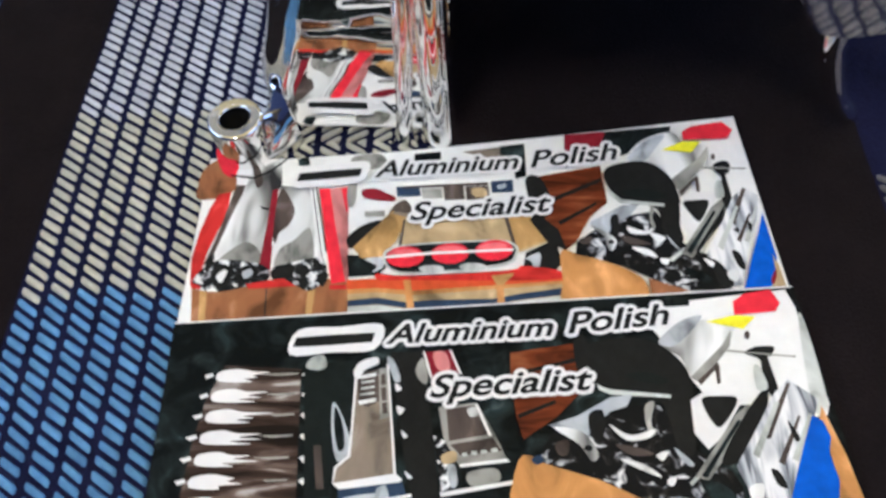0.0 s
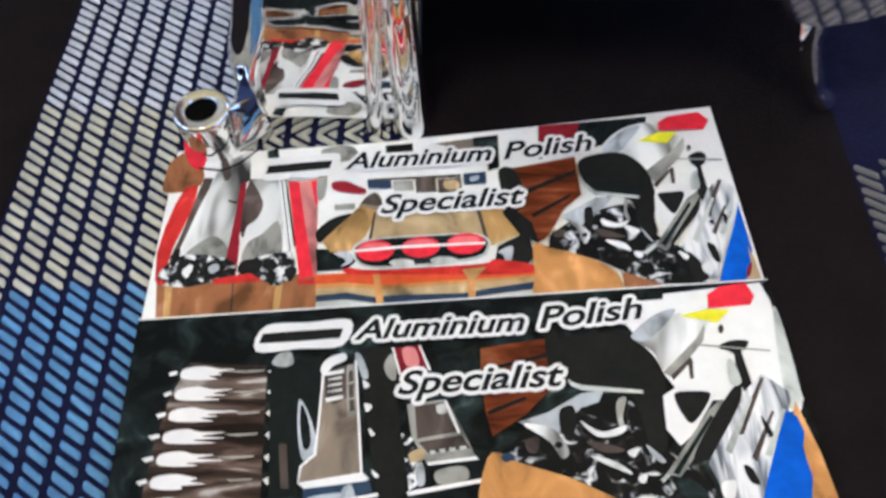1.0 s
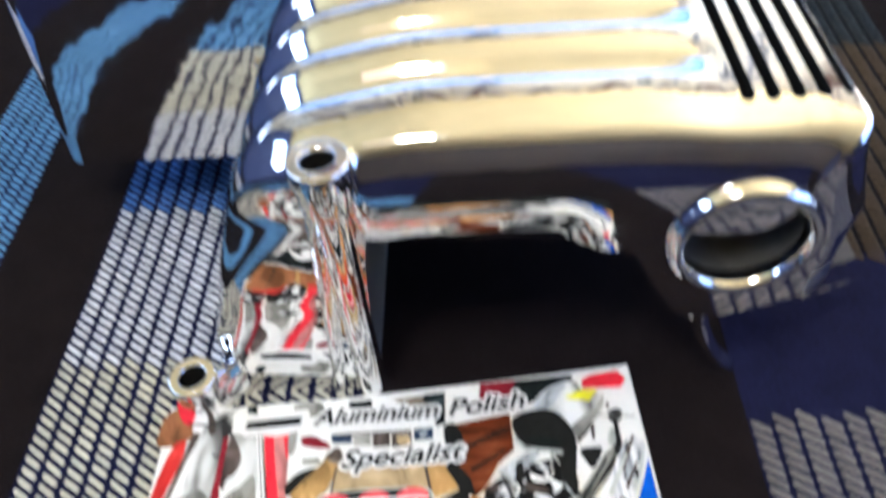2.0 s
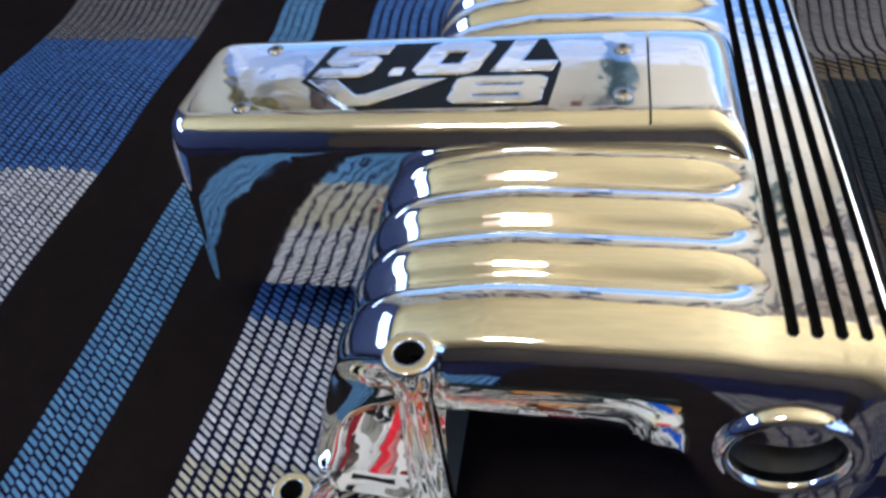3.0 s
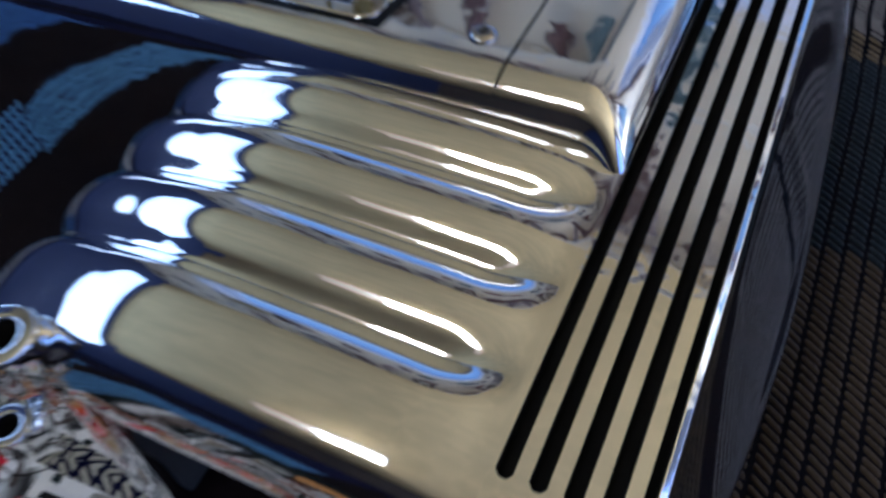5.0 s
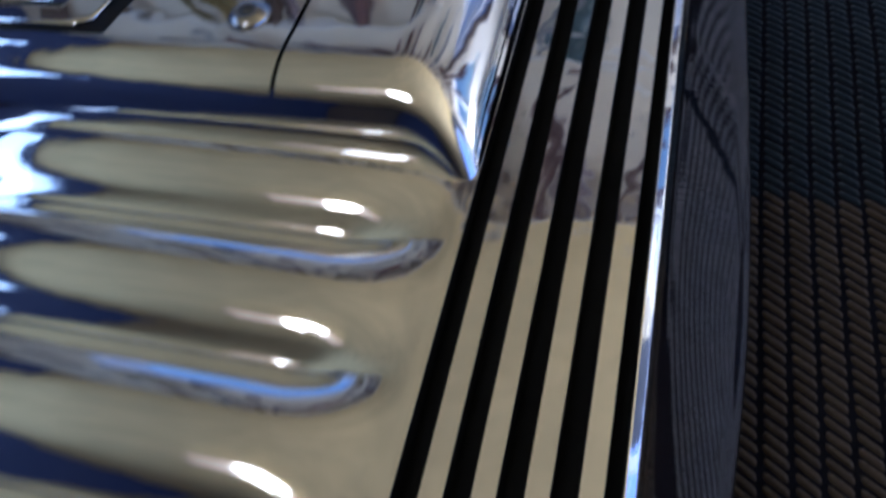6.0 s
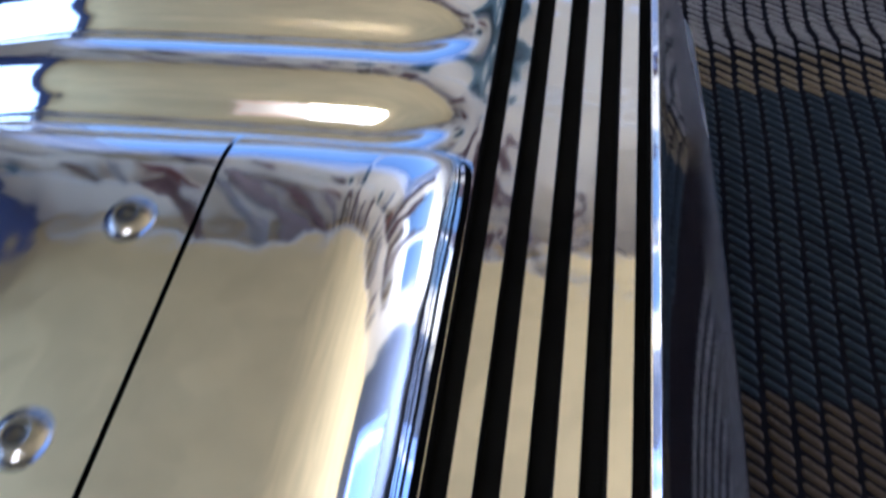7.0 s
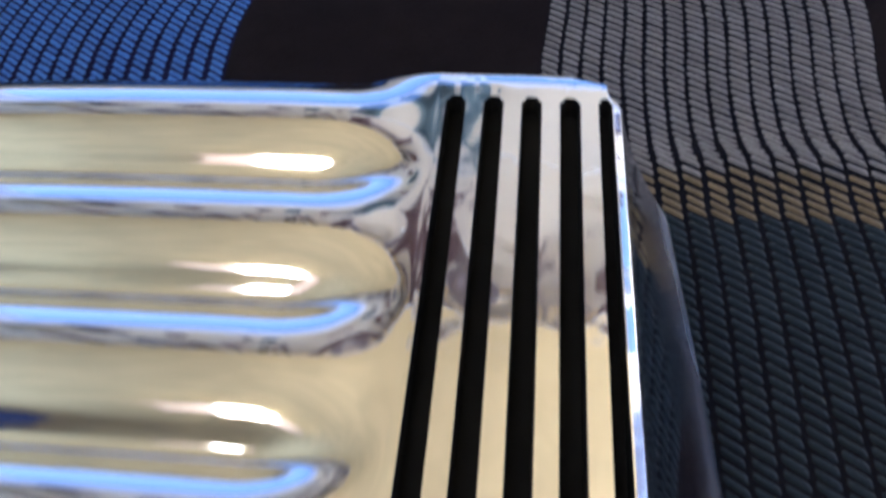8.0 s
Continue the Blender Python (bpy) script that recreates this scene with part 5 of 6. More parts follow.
lower("engine_photo", "print_grey", [(-72.6, -169.8), (-55.0, -148.2), (-49.7, -144.3), (-49.1, -148.7), (-60.8, -162.5), (-68.1, -170.9)])
lower("engine_photo", "print_murk", [(-70.4, -169.4), (-54.5, -149.8), (-53.8, -150.8), (-68.7, -170.2)])
lower("engine_photo", "print_black", [(-62.6, -163.9), (-50.6, -146.7), (-42.1, -138.2), (-44.7, -149.1), (-50.6, -156.5), (-58.0, -165.1)], True)
lower("engine_photo", "print_black", [(-47.3, -125.0), (-42.5, -122.5), (-36.3, -122.8), (-38.2, -126.3), (-39.4, -127.3), (-38.2, -141.2), (-41.5, -141.5), (-42.6, -132.8), (-42.5, -127.5)], True)
lower("engine_photo", "print_pale", [(-45.3, -130.6), (-43.2, -130.3), (-41.7, -138.3), (-45.7, -139.0)], True)
lower("engine_photo", "print_grey", [(-55.5, -123.3), (-29.3, -126.5), (-29.4, -127.1), (-55.6, -124.0)])
lower("engine_photo", "print_umber", [(-44.0, -117.8), (-44.4, -118.9), (-45.0, -119.5), (-45.6, -119.5), (-46.0, -118.8), (-46.0, -117.8), (-45.6, -116.7), (-45.0, -116.1), (-44.4, -116.1), (-44.0, -116.8)])
lower("engine_photo", "print_stripes", [(-58.2, -166.2), (-48.3, -152.6), (-40.3, -140.7), (-34.3, -135.5), (-25.3, -143.0), (-29.1, -151.3), (-35.4, -162.7), (-43.5, -183.8), (-54.4, -184.1), (-55.9, -173.5)])
lower("engine_photo", "print_umber", [(-47.8, -157.3), (-34.9, -136.7), (-33.7, -137.1), (-44.7, -156.9)])
lower("engine_photo", "print_umber", [(-43.8, -164.9), (-33.8, -148.9), (-32.9, -149.3), (-42.3, -166.4)])
lower("engine_photo", "print_pale", [(-52.0, -162.2), (-40.5, -143.6), (-39.2, -144.2), (-50.1, -163.7)])
lower("engine_photo", "print_pale", [(-39.3, -164.2), (-29.9, -148.1), (-28.6, -148.9), (-37.3, -164.9)])
lower("engine_photo", "print_black", [(-47.0, -167.4), (-44.2, -168.6), (-42.8, -173.7), (-45.8, -172.7)], True)
lower("engine_photo", "print_black", [(-37.8, -150.4), (-34.9, -156.7), (-36.7, -157.8)], True)
lower("engine_photo", "print_murk", [(-70.6, -170.9), (-63.6, -172.4), (-60.2, -177.1), (-65.4, -178.5), (-69.8, -175.2)], True)
lower("engine_photo", "print_sheen", [(-55.2, -173.2), (-50.4, -172.5), (-52.3, -178.6), (-55.3, -177.5)], True)
lower("engine_photo", "print_blue", [(-29.0, -148.9), (-25.7, -151.0), (-24.5, -156.8), (-26.4, -162.4), (-25.4, -171.6), (-29.4, -185.6), (-46.0, -185.5), (-39.1, -169.7), (-33.9, -158.6)])
lower("logo_mark", "print_vivid", [(-47.5, -103.8), (-42.8, -100.6), (-32.7, -99.0), (-30.2, -104.7), (-32.5, -108.3), (-48.1, -109.4)])
lower("logo_mark", "print_yellow", [(-59.0, -112.1), (-48.1, -109.6), (-40.6, -110.4), (-45.9, -115.3)])
halo_bar(lower, (-214.6, -120.3), (-184.5, -118.8), 8.4)
lower.finish()
halo_words(card2, "Aluminium", (-178.7, -118.5), (-116.1, -116.5), 8.0, lower.z + 0.0001)
halo_words(card2, "Polish", (-110.3, -115.7), (-72.2, -112.6), 8.8, lower.z + 0.0001)
halo_words(card2, "Specialist", (-162.1, -140.1), (-103.5, -138.1), 8.8, lower.z + 0.0001)

# ---- intake manifold ----
TILT = 0.0187  # its top falls slightly away from the front
manifold = tagged(empty("intake_manifold", pose(0, 0, 0, -math.degrees(math.atan(TILT)), 0, 0)),
                  "mirror-polished aluminium engine intake manifold standing on a blanket", "engine part")
YF, YR, ROLL, ROLL_R, ROLL_IN = -0.0235, 0.357, 0.0115, 0.011, 0.040
SLOT_X = [0.0, 0.00935, 0.0187, 0.02805, 0.0365]
SLOT_W, SLOT_Y0, SLOT_Y1, SLOT_D = [0.0025, 0.0025, 0.0025, 0.0025, 0.0017], -0.0015, 0.34, 0.006  # half widths: the last one is narrower
GROOVES = (0.027, 0.0615, 0.096)
CRESTS = [0.0095, 0.0443, 0.0788, 0.1133]
CRESTS += [0.340 - c for c in CRESTS]
HALF = 0.01725
FILLET = 0.87  # where a runner's arc ends and the rounded valley begins


def top_z(x):
    return 0.1630 - 0.022 * x


# outline across the manifold, from the plenum's lower edge over the top and down the runners to the foot
right = [(0.0625, 0.0820), (0.0645, 0.1000), (0.0662, 0.1130), (0.0668, 0.1172)]
for k in range(8):  # the side wall slants out to a shoulder, below which it stands upright
    d = 0.035 * (1 - k / 7)
    right.append((0.0420 + 0.53 * d + 5.1 * d * d, 0.1550 - d))
right = spline(right + [(0.0413, 0.1580), (0.0410, 0.1596), (0.0404, 0.1608), (0.0396, 0.1614), (0.0388, 0.1619), (0.0384, top_z(0.0384))], 5)
flat = []
for xs, hw in zip(reversed(SLOT_X), reversed(SLOT_W)):
    flat += [xs + hw, xs + 0.0007, xs - 0.0007, xs - hw]
    if xs > 0:
        flat += [xs - hw - 0.0009, xs - hw - 0.0022, xs - hw - 0.0035]
flat = [(x, top_z(x)) for x in flat]
left = spline([(-0.0036, 0.1631), (-0.0100, 0.1636), (-0.0200, 0.1650), (-0.0340, 0.1663), (-0.06, 0.1669), (-0.095, 0.1671), (-0.115, 0.1669), (-0.121, 0.16674), (-0.127, 0.16636), (-0.133, 0.16567), (-0.141, 0.16445), (-0.153, 0.1623),
               (-0.174, 0.1575), (-0.190, 0.1480), (-0.2015, 0.1340), (-0.209, 0.1160), (-0.217, 0.090), (-0.226, 0.060), (-0.2325, 0.040), (-0.2335, 0.020), (-0.233, -0.001)], 7)
prof = np.array([tuple(p) for p in right[:-1]] + flat + [tuple(p) for p in left])
n_right = len(right) - 1
n_plenum = n_right + len(flat)
tang = np.gradient(prof, axis=0)
tang /= np.linalg.norm(tang, axis=1)[:, None]
nrm = np.stack([tang[:, 1], -tang[:, 0]], 1)  # outward
if nrm[len(prof) // 2, 1] < 0:
    nrm = -nrm


def groove(y):
    """0 on a runner's crest, 1 in the valley between two runners."""
    if y < CRESTS[0]:
        return 0.0
    v = min(1.0, min(abs(y - c) for c in CRESTS) / HALF)
    arc = lambda u: (1 - math.sqrt(1 - (0.93 * u) ** 2)) / 0.55
    if v <= FILLET:
        return arc(v)
    slope = (arc(FILLET) - arc(FILLET - 0.01)) / 0.01
    w = (v - FILLET) / (1 - FILLET)
    return arc(FILLET) + slope * (1 - FILLET) * (w - 0.5 * w * w)


depth = 0.0082 * step(0.0040, 0.0320, -prof[:, 0])
depth = depth * (0.35 + 0.65 * step(0.015, 0.05, prof[:, 1]))
# how far the front and rear edges roll inwards: wide on top, tighter on the leg and on the plenum's side
roll_in = 0.014 + (ROLL_IN - 0.014) * step(0.085, 0.150, prof[:, 1]) * step(-0.046, -0.006, -prof[:, 0])
roll_rear = np.where(prof[:, 0] < 0.006, 0.45 * roll_in, 0.018)
flare = step(0.0410, 0.0440, prof[:, 0]) * (prof[:, 0] - 0.0415)
rows = []
for a in (90, 82, 74, 66, 58, 50, 42, 34, 26, 18, 9):
    rows.append((YF + ROLL * (1 - math.sin(radians(a))), 1 - math.cos(radians(a))))
ys = sorted({round(v, 5) for v in np.arange(YF + ROLL, YR - ROLL_R + 1e-6, 0.00215)} | {-0.0015, -0.0008, 0.0003, 0.3382, 0.3393, 0.34} | set(GROOVES))
rows += [(y, 0.0) for y in ys]
for a in (9, 18, 26, 34, 42, 50, 58, 66, 74, 82, 90):
    rows.append((YR - ROLL_R * (1 - math.sin(radians(a))), 1 - math.cos(radians(a))))
edge_of = {}
for xs, hw in zip(SLOT_X, SLOT_W):
    for i, (x, z) in enumerate(prof[n_right:n_plenum]):
        if abs(abs(x - xs) - hw) < 1e-6:
            edge_of[n_right + i] = (xs, hw if x > xs else -hw)


def front_shift(x, z):
    """How far the front wall falls back below its top edge, with the uneven hand of the polisher."""
    leg = 1 - float(step(-0.160, -0.142, x))
    strip = (1 - leg) * (1 - 0.85 * float(step(-0.068, -0.052, x)))
    lean = 0.95 * min(max(0.0, z - 0.02), 0.045) ** 2 + 0.03 * max(0.0, z - 0.065)
    back = leg * (0.0078 + lean) * (1 - float(step(0.116, 0.152, z))) + strip * 0.0110 * min(1.0, max(0.0, (0.140 - z) / 0.036)) ** 2
    wave = noise.noise(Vector((17 * x, 3.1, 15 * z))) + 0.3 * noise.noise(Vector((45 * x, 1.7, 38 * z)))
    back += leg * 0.0006 * max(0.0, (-0.206 - x) / 0.02) ** 2 * float(step(0.008, 0.070, z))
    return back + (0.00055 * leg + 0.00007) * wave * float(step(0.0, 1.0, (0.150 - z) / 0.03))


skin = np.zeros((len(rows), len(prof), 3))
camber = 0.0040 * (roll_in - 0.014) / (ROLL_IN - 0.014)  # the first runner already falls towards the front from its crest on
for r, (y, inset) in enumerate(rows):
    off = depth * groove(y) + (roll_rear if y > 0.3 else roll_in) * inset + camber * max(0.0, (CRESTS[0] - y) / 0.0215) ** 2
    way = np.where((prof[:, 0] > 0.006)[:, None], (0.0, 1.0), nrm)  # the plenum's ends roll straight down
    skin[r, :, 0], skin[r, :, 2] = prof[:, 0] - way[:, 0] * off, prof[:, 1] - way[:, 1] * off
    skin[r, :, 0] -= flare * (0.02 + (8.0 if y > 0.13 else 28.0) * (y - 0.13) ** 2)  # the wall bellies out along its length
    skin[r, :, 1] = y
    past, turn = max((y - (YR - 0.0205), 0.0105), (YF + 0.0125 - y, 0.0126))  # the plenum's corners are round seen from above
    if past > 0:
        skin[r, :, 0] -= (turn - math.sqrt(turn ** 2 - min(past, 0.995 * turn) ** 2)) * step(0.016, 0.0402, prof[:, 0])
    if y < 0.012:
        fade = 1 - float(step(YF + 0.004, 0.012, y))
        skin[r, :, 1] += [fade * front_shift(a, b) for a, b in zip(skin[r, :, 0], skin[r, :, 2])]
    end = max(min(y - SLOT_Y0, SLOT_Y1 - y), 0)
    wid = 1.0 if end >= 0.0018 else (0.68 if end >= 0.0006 else 0.36)
    for i, (xs, hw) in edge_of.items():
        if inset == 0:  # the flat top
            skin[r, i, 0] = xs + hw * wid
    skin[r, -1, 2] = y * TILT + 0.0002
du, dv = np.gradient(skin, axis=1), np.gradient(skin, axis=0)
sn = np.cross(du, dv)
sn /= np.linalg.norm(sn, axis=2)[:, :, None] + 1e-12
if sn[len(rows) // 2, n_plenum + 40, 2] < 0:
    sn = -sn


def skin_part(name, r0, r1, c0, c1, mat, label="", skip=None, parent=manifold):
    """A patch of the cast skin, which keeps the whole skin's shading."""
    vs = skin[r0:r1 + 1, c0:c1 + 1].reshape(-1, 3)
    ns = sn[r0:r1 + 1, c0:c1 + 1].reshape(-1, 3)
    nr, nc = r1 - r0 + 1, c1 - c0 + 1
    fs = []
    for i in range(nr - 1):
        for j in range(nc - 1):
            if skip and skip(r0 + i, c0 + j):
                continue
            q = (i * nc + j, i * nc + j + 1, (i + 1) * nc + j + 1, (i + 1) * nc + j)
            a, b, d = vs[q[0]], vs[q[1]], vs[q[3]]
            fs.append(q if np.dot(np.cross(b - a, d - a), ns[q[0]]) > 0 else q[::-1])
    return part(name, vs, fs, mat, parent, label, normals=ns)


def in_slot(r, c):
    y = (rows[r][0] + rows[r + 1][0]) / 2
    x = (prof[c, 0] + prof[c + 1, 0]) / 2
    return SLOT_Y0 < y < SLOT_Y1 and any(abs(x - xs) < hw for xs, hw in zip(SLOT_X, SLOT_W)) and n_right <= c < n_plenum


R_ALL = len(rows) - 1
n_wall = next(i for i, p in enumerate(prof) if p[1] > 0.1535)
skin_part("plenum", 0, R_ALL, n_wall, n_plenum, alu_ridge, "polished plenum box with a grooved top", in_slot)
skin_part("side_wall", 0, R_ALL, 0, n_wall, alu_satin, "satin side wall of the plenum")
row_at = {round(y, 5): i for i, (y, o) in enumerate(rows) if o == 0}
cuts = [0] + [row_at[g] for g in GROOVES]
mid0 = min(row_at.values(), key=lambda i: abs(rows[i][0] - 0.135))
mid1 = min(row_at.values(), key=lambda i: abs(rows[i][0] - 0.205))
cuts += [mid0, mid1]
for g in reversed(GROOVES):
    cuts.append(min(row_at.values(), key=lambda i: abs(rows[i][0] - (0.340 - g))))
cuts.append(R_ALL)
for k in range(len(cuts) - 1):
    if k == 4:
        skin_part("runner_web", cuts[k], cuts[k + 1], n_plenum, len(prof) - 1, alu)
    else:
        skin_part("runner", cuts[k], cuts[k + 1], n_plenum, len(prof) - 1, alu, "rounded polished intake runner")

# black channels in the plenum's top
for xs, hw in zip(SLOT_X, SLOT_W):
    vs, fs = [], []
    sec = [(y, hw * (1.0 if min(y - SLOT_Y0, SLOT_Y1 - y) >= 0.0018 else (0.68 if min(y - SLOT_Y0, SLOT_Y1 - y) >= 0.0006 else 0.36)))
           for y in (-0.0015, -0.0008, 0.0003, 0.10, 0.17, 0.24, 0.3382, 0.3393, 0.34)]
    for y, w in sec:
        vs += [(xs + w, y, top_z(xs) - 0.0002), (xs + w * 0.8, y, top_z(xs) - SLOT_D), (xs - w * 0.8, y, top_z(xs) - SLOT_D), (xs - w, y, top_z(xs) - 0.0002)]
    fs = grid_faces(len(sec), 4) + [(0, 1, 2, 3), tuple(len(vs) - 4 + k for k in (3, 2, 1, 0))]
    part("groove", vs, fs, black_paint, manifold, "black painted groove", smooth=False)

# end walls: the outline above, the lower edge of the plenum and the inside of the leg below
lower = spline([(0.0600, 0.0820), (0.0300, 0.0680), (0.0060, 0.0590), (-0.0140, 0.0610), (-0.0270, 0.0790), (-0.0360, 0.0990), (-0.0500, 0.1060), (-0.0950, 0.1095),
                (-0.1400, 0.1130), (-0.1490, 0.1040), (-0.1535, 0.0500), (-0.1560, 0.0)], 5)
for name, r, y in (("front_wall", 0, YF), ("rear_wall", R_ALL, YR)):
    up = skin[r][:, [0, 2]]
    ring = [(x, y, z) for x, z in up] + [(x, y, max(z, y * TILT)) for x, z in lower[::-1]]
    bm = bmesh.new()
    loops = [ring]
    if y < 0:  # the wall is open behind the throttle flange
        loops.append([(0.0040 + 0.029 * math.sin(2 * math.pi * k / 48), y, 0.1098 - 0.029 * math.cos(2 * math.pi * k / 48)) for k in range(48)])
    for lp in loops:
        bvs = [bm.verts.new(p) for p in lp]
        for p, q in zip(bvs, bvs[1:] + bvs[:1]):
            if (p.co - q.co).length > 1e-7:
                bm.edges.new((p, q))
    bmesh.ops.remove_doubles(bm, verts=bm.verts[:], dist=1e-6)
    bmesh.ops.triangle_fill(bm, use_beauty=True, edges=bm.edges[:])
    if y < 0:
        inside = [f for f in bm.faces if (f.calc_center_median() - Vector((0.0040, y, 0.1098))).length < 0.0285]
        bmesh.ops.delete(bm, geom=inside, context="FACES")
        for _ in range(4):
            long = [e for e in bm.edges if e.calc_length() > 0.007 and len(e.link_faces) == 2]
            bmesh.ops.subdivide_edges(bm, edges=long, cuts=1)
            bmesh.ops.triangulate(bm, faces=[f for f in bm.faces if len(f.verts) > 3])
            bmesh.ops.beautify_fill(bm, faces=bm.faces[:], edges=[e for e in bm.edges if len(e.link_faces) == 2])
    bm.verts.index_update()
    bm.normal_update()
    vs = [v.co + Vector((0, front_shift(v.co.x, v.co.z) if y < 0 else 0, 0)) for v in bm.verts]
    fs = [[v.index for v in (f.verts if f.normal.y * y > 0 else reversed(f.verts))] for f in bm.faces]
    bm.free()
    part(name, vs, fs, alu_wavy, manifold, smooth=True)
us = [(x, y, max(z, y * TILT)) for y in (YF + 0.0118, 0.1, 0.22, YR) for x, z in lower]
part("underside", us, grid_faces(4, len(lower)), bore_dark, manifold, "dull dark underside")

# throttle opening on the front wall
ring_pose = pose(0.0040, 0.0015, 0.1098, 90, 0, 0)
flange = lathe("throttle_flange", [(0.0300, 0.017), (0.0304, 0.0245), (0.0298, 0.0272), (0.0282, 0.0288), (0.0262, 0.0290), (0.0246, 0.0280), (0.0237, 0.0255), (0.0235, 0.0210)],
      alu, manifold, ring_pose, "round polished throttle opening", 64)
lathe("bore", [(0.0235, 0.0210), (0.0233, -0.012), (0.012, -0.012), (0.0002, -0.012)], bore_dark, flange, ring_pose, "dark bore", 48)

# bolt bosses, with columns that run down the leg
def bolt_boss(x, y, top, low, label):
    boss = lathe("bolt_boss", [(0.0064, top - 0.0022), (0.0066, top - 0.0006), (0.0070, top - 0.0001), (0.0074, top), (0.0080, top), (0.0106, top), (0.0111, top), (0.0116, top - 0.0003), (0.0120, top - 0.0012), (0.0121, top - 0.0024), (0.0119, top - 0.0070),
                               (0.0108, low + 0.004), (0.0100, low)], alu, manifold, pose(x, y, 0), label, 48)
    lathe("bolt_hole", [(0.0065, top - 0.0020), (0.0064, top - 0.016), (0.0002, top - 0.016)], black_paint, boss, pose(x, y, 0), "dark bolt hole", 32)
    return boss


bolt_boss(-0.1575, -0.0225, 0.1628, 0.140, "polished bolt boss with an open hole")
bolt_boss(-0.2462, -0.0205, 0.0248, -0.0005, "polished bolt ear with an open hole")
lathe("boss_column", [(0.0098, 0.150), (0.0094, 0.136), (0.0078, 0.112), (0.0068, 0.060), (0.0072, 0.016), (0.0086, 0.0030), (0.0090, -0.0003)], alu_wavy, manifold, pose(-0.1597, -0.0130, 0), n=40)
leaning = Matrix(((1, 0, 0.079, -0.1755), (0, 1, 0, -0.0130), (0, 0, 1, 0), (0, 0, 0, 1)))
lathe("boss_column", [(0.0060, 0.150), (0.0050, 0.120), (0.0044, 0.060), (0.0046, 0.012), (0.0056, -0.0003)], alu, manifold, leaning, n=32)
web = [(-0.2440, -0.0300, -0.0005), (-0.2190, -0.0150, -0.0005), (-0.2380, -0.0225, 0.0190), (-0.2300, -0.0170, 0.0270), (-0.2225, -0.0125, 0.0460), (-0.2380, -0.0080, -0.0005), (-0.2360, -0.0120, 0.0170), (-0.2240, -0.0060, 0.0440)]
part("boss_web", web, [(0, 1, 3, 2), (1, 4, 3), (2, 3, 6), (3, 4, 7, 6), (0, 2, 6, 5)], alu_wavy, manifold)

# drain tube below the throttle opening
tube = spline([(-0.0040, -0.0110, 0.066), (0.0000, -0.0130, 0.042), (0.0085, -0.0135, 0.021), (0.0190, -0.0120, 0.0050)], 6)
vs, fs = [], []
for i, c in enumerate(tube):
    r = 0.0046 if 4 < i < len(tube) - 4 else 0.0054
    for k in range(20):
        a = 2 * math.pi * k / 20
        vs.append((c[0] + r * math.cos(a), c[1] + r * math.sin(a), c[2] + 0.25 * r * math.cos(a)))
for i in range(len(tube) - 1):
    fs += [(i * 20 + k, i * 20 + (k + 1) % 20, i * 20 + 20 + (k + 1) % 20, i * 20 + 20 + k) for k in range(20)]
fs.append(tuple(range(len(vs) - 20, len(vs))))
part("drain_tube", vs, fs, alu, manifold, "short polished drain tube")

# central housing with the name plate
YC, HF = 0.1735, 0.0362
SHOULDER = [(0.0, 0.0), (0.0035, -0.0002), (0.0070, -0.0009), (0.0105, -0.0021), (0.0130, -0.0037), (0.0146, -0.0060), (0.0163, -0.0098), (0.0177, -0.0140), (0.0187, -0.0200), (0.0192, -0.0600), (0.0198, -0.1300)]


def plate_z(x):
    return 0.18207 + 0.02026 * x


def housing_section(x, zt, grow, shrink, bottom, steep=1.0, rear=0.0):
    """One upright cut through the housing; rear widens the rounding of its rear shoulder inwards."""
    pts = []
    for s in (-1, 1):
        side = []
        for u, v in SHOULDER:
            z = max(zt + v * steep, bottom)
            spread = grow * (0.35 + 0.65 * min(1.0, u / 0.0156 + 0.2))
            back = rear * (1 - min(1.0, u / 0.0153)) if s > 0 else 0.0
            side.append((x, YC + s * max(HF + u + spread - shrink - back, 0.004), z))
        pts += side[::-1] if s < 0 else side
        if s < 0:
            pts += [(x, YC + HF * q, zt) for q in (-0.6, -0.2, 0.2, 0.6)]
    return pts


def housing(name, sections, label):
    vs = [p for s in sections for p in s]
    nc = len(sections[0])
    fs = [f[::-1] for f in grid_faces(len(sections), nc)]
    n = len(vs)
    vs = vs + sections[0] + sections[-1]
    fs += [tuple(range(n, n + nc)), tuple(range(n + nc, n + 2 * nc))[::-1]]
    ob = part(name, vs, fs, alu_plate, manifold, label)
    bm = bmesh.new()
    bm.from_mesh(ob.data)
    bmesh.ops.recalc_face_normals(bm, faces=bm.faces[:])
    bm.to_mesh(ob.data)
    bm.free()
    return ob


CRACK = -0.0547
secs = []
for a in (90, 80, 70, 60, 50, 40, 30, 20, 10, 0):
    k = 0.0120 * (1 - math.cos(radians(a)))
    end = housing_section(-0.3345 + 0.0120 * (1 - math.sin(radians(a))), plate_z(-0.33) - 0.30 * k, 0, k, 0.048)
    secs.append([(x - 0.09 * max(0.0, 0.165 - z), y, z) for x, y, z in end])  # the end wall slants out towards its foot
for x in (-0.31, -0.27, -0.20, -0.12, -0.08, CRACK - 0.0006):
    secs.append(housing_section(x, plate_z(x), 0, 0, 0.048))
name_cover = housing("name_plate_housing", secs, "polished rectangular housing with a flat name plate")
secs = []
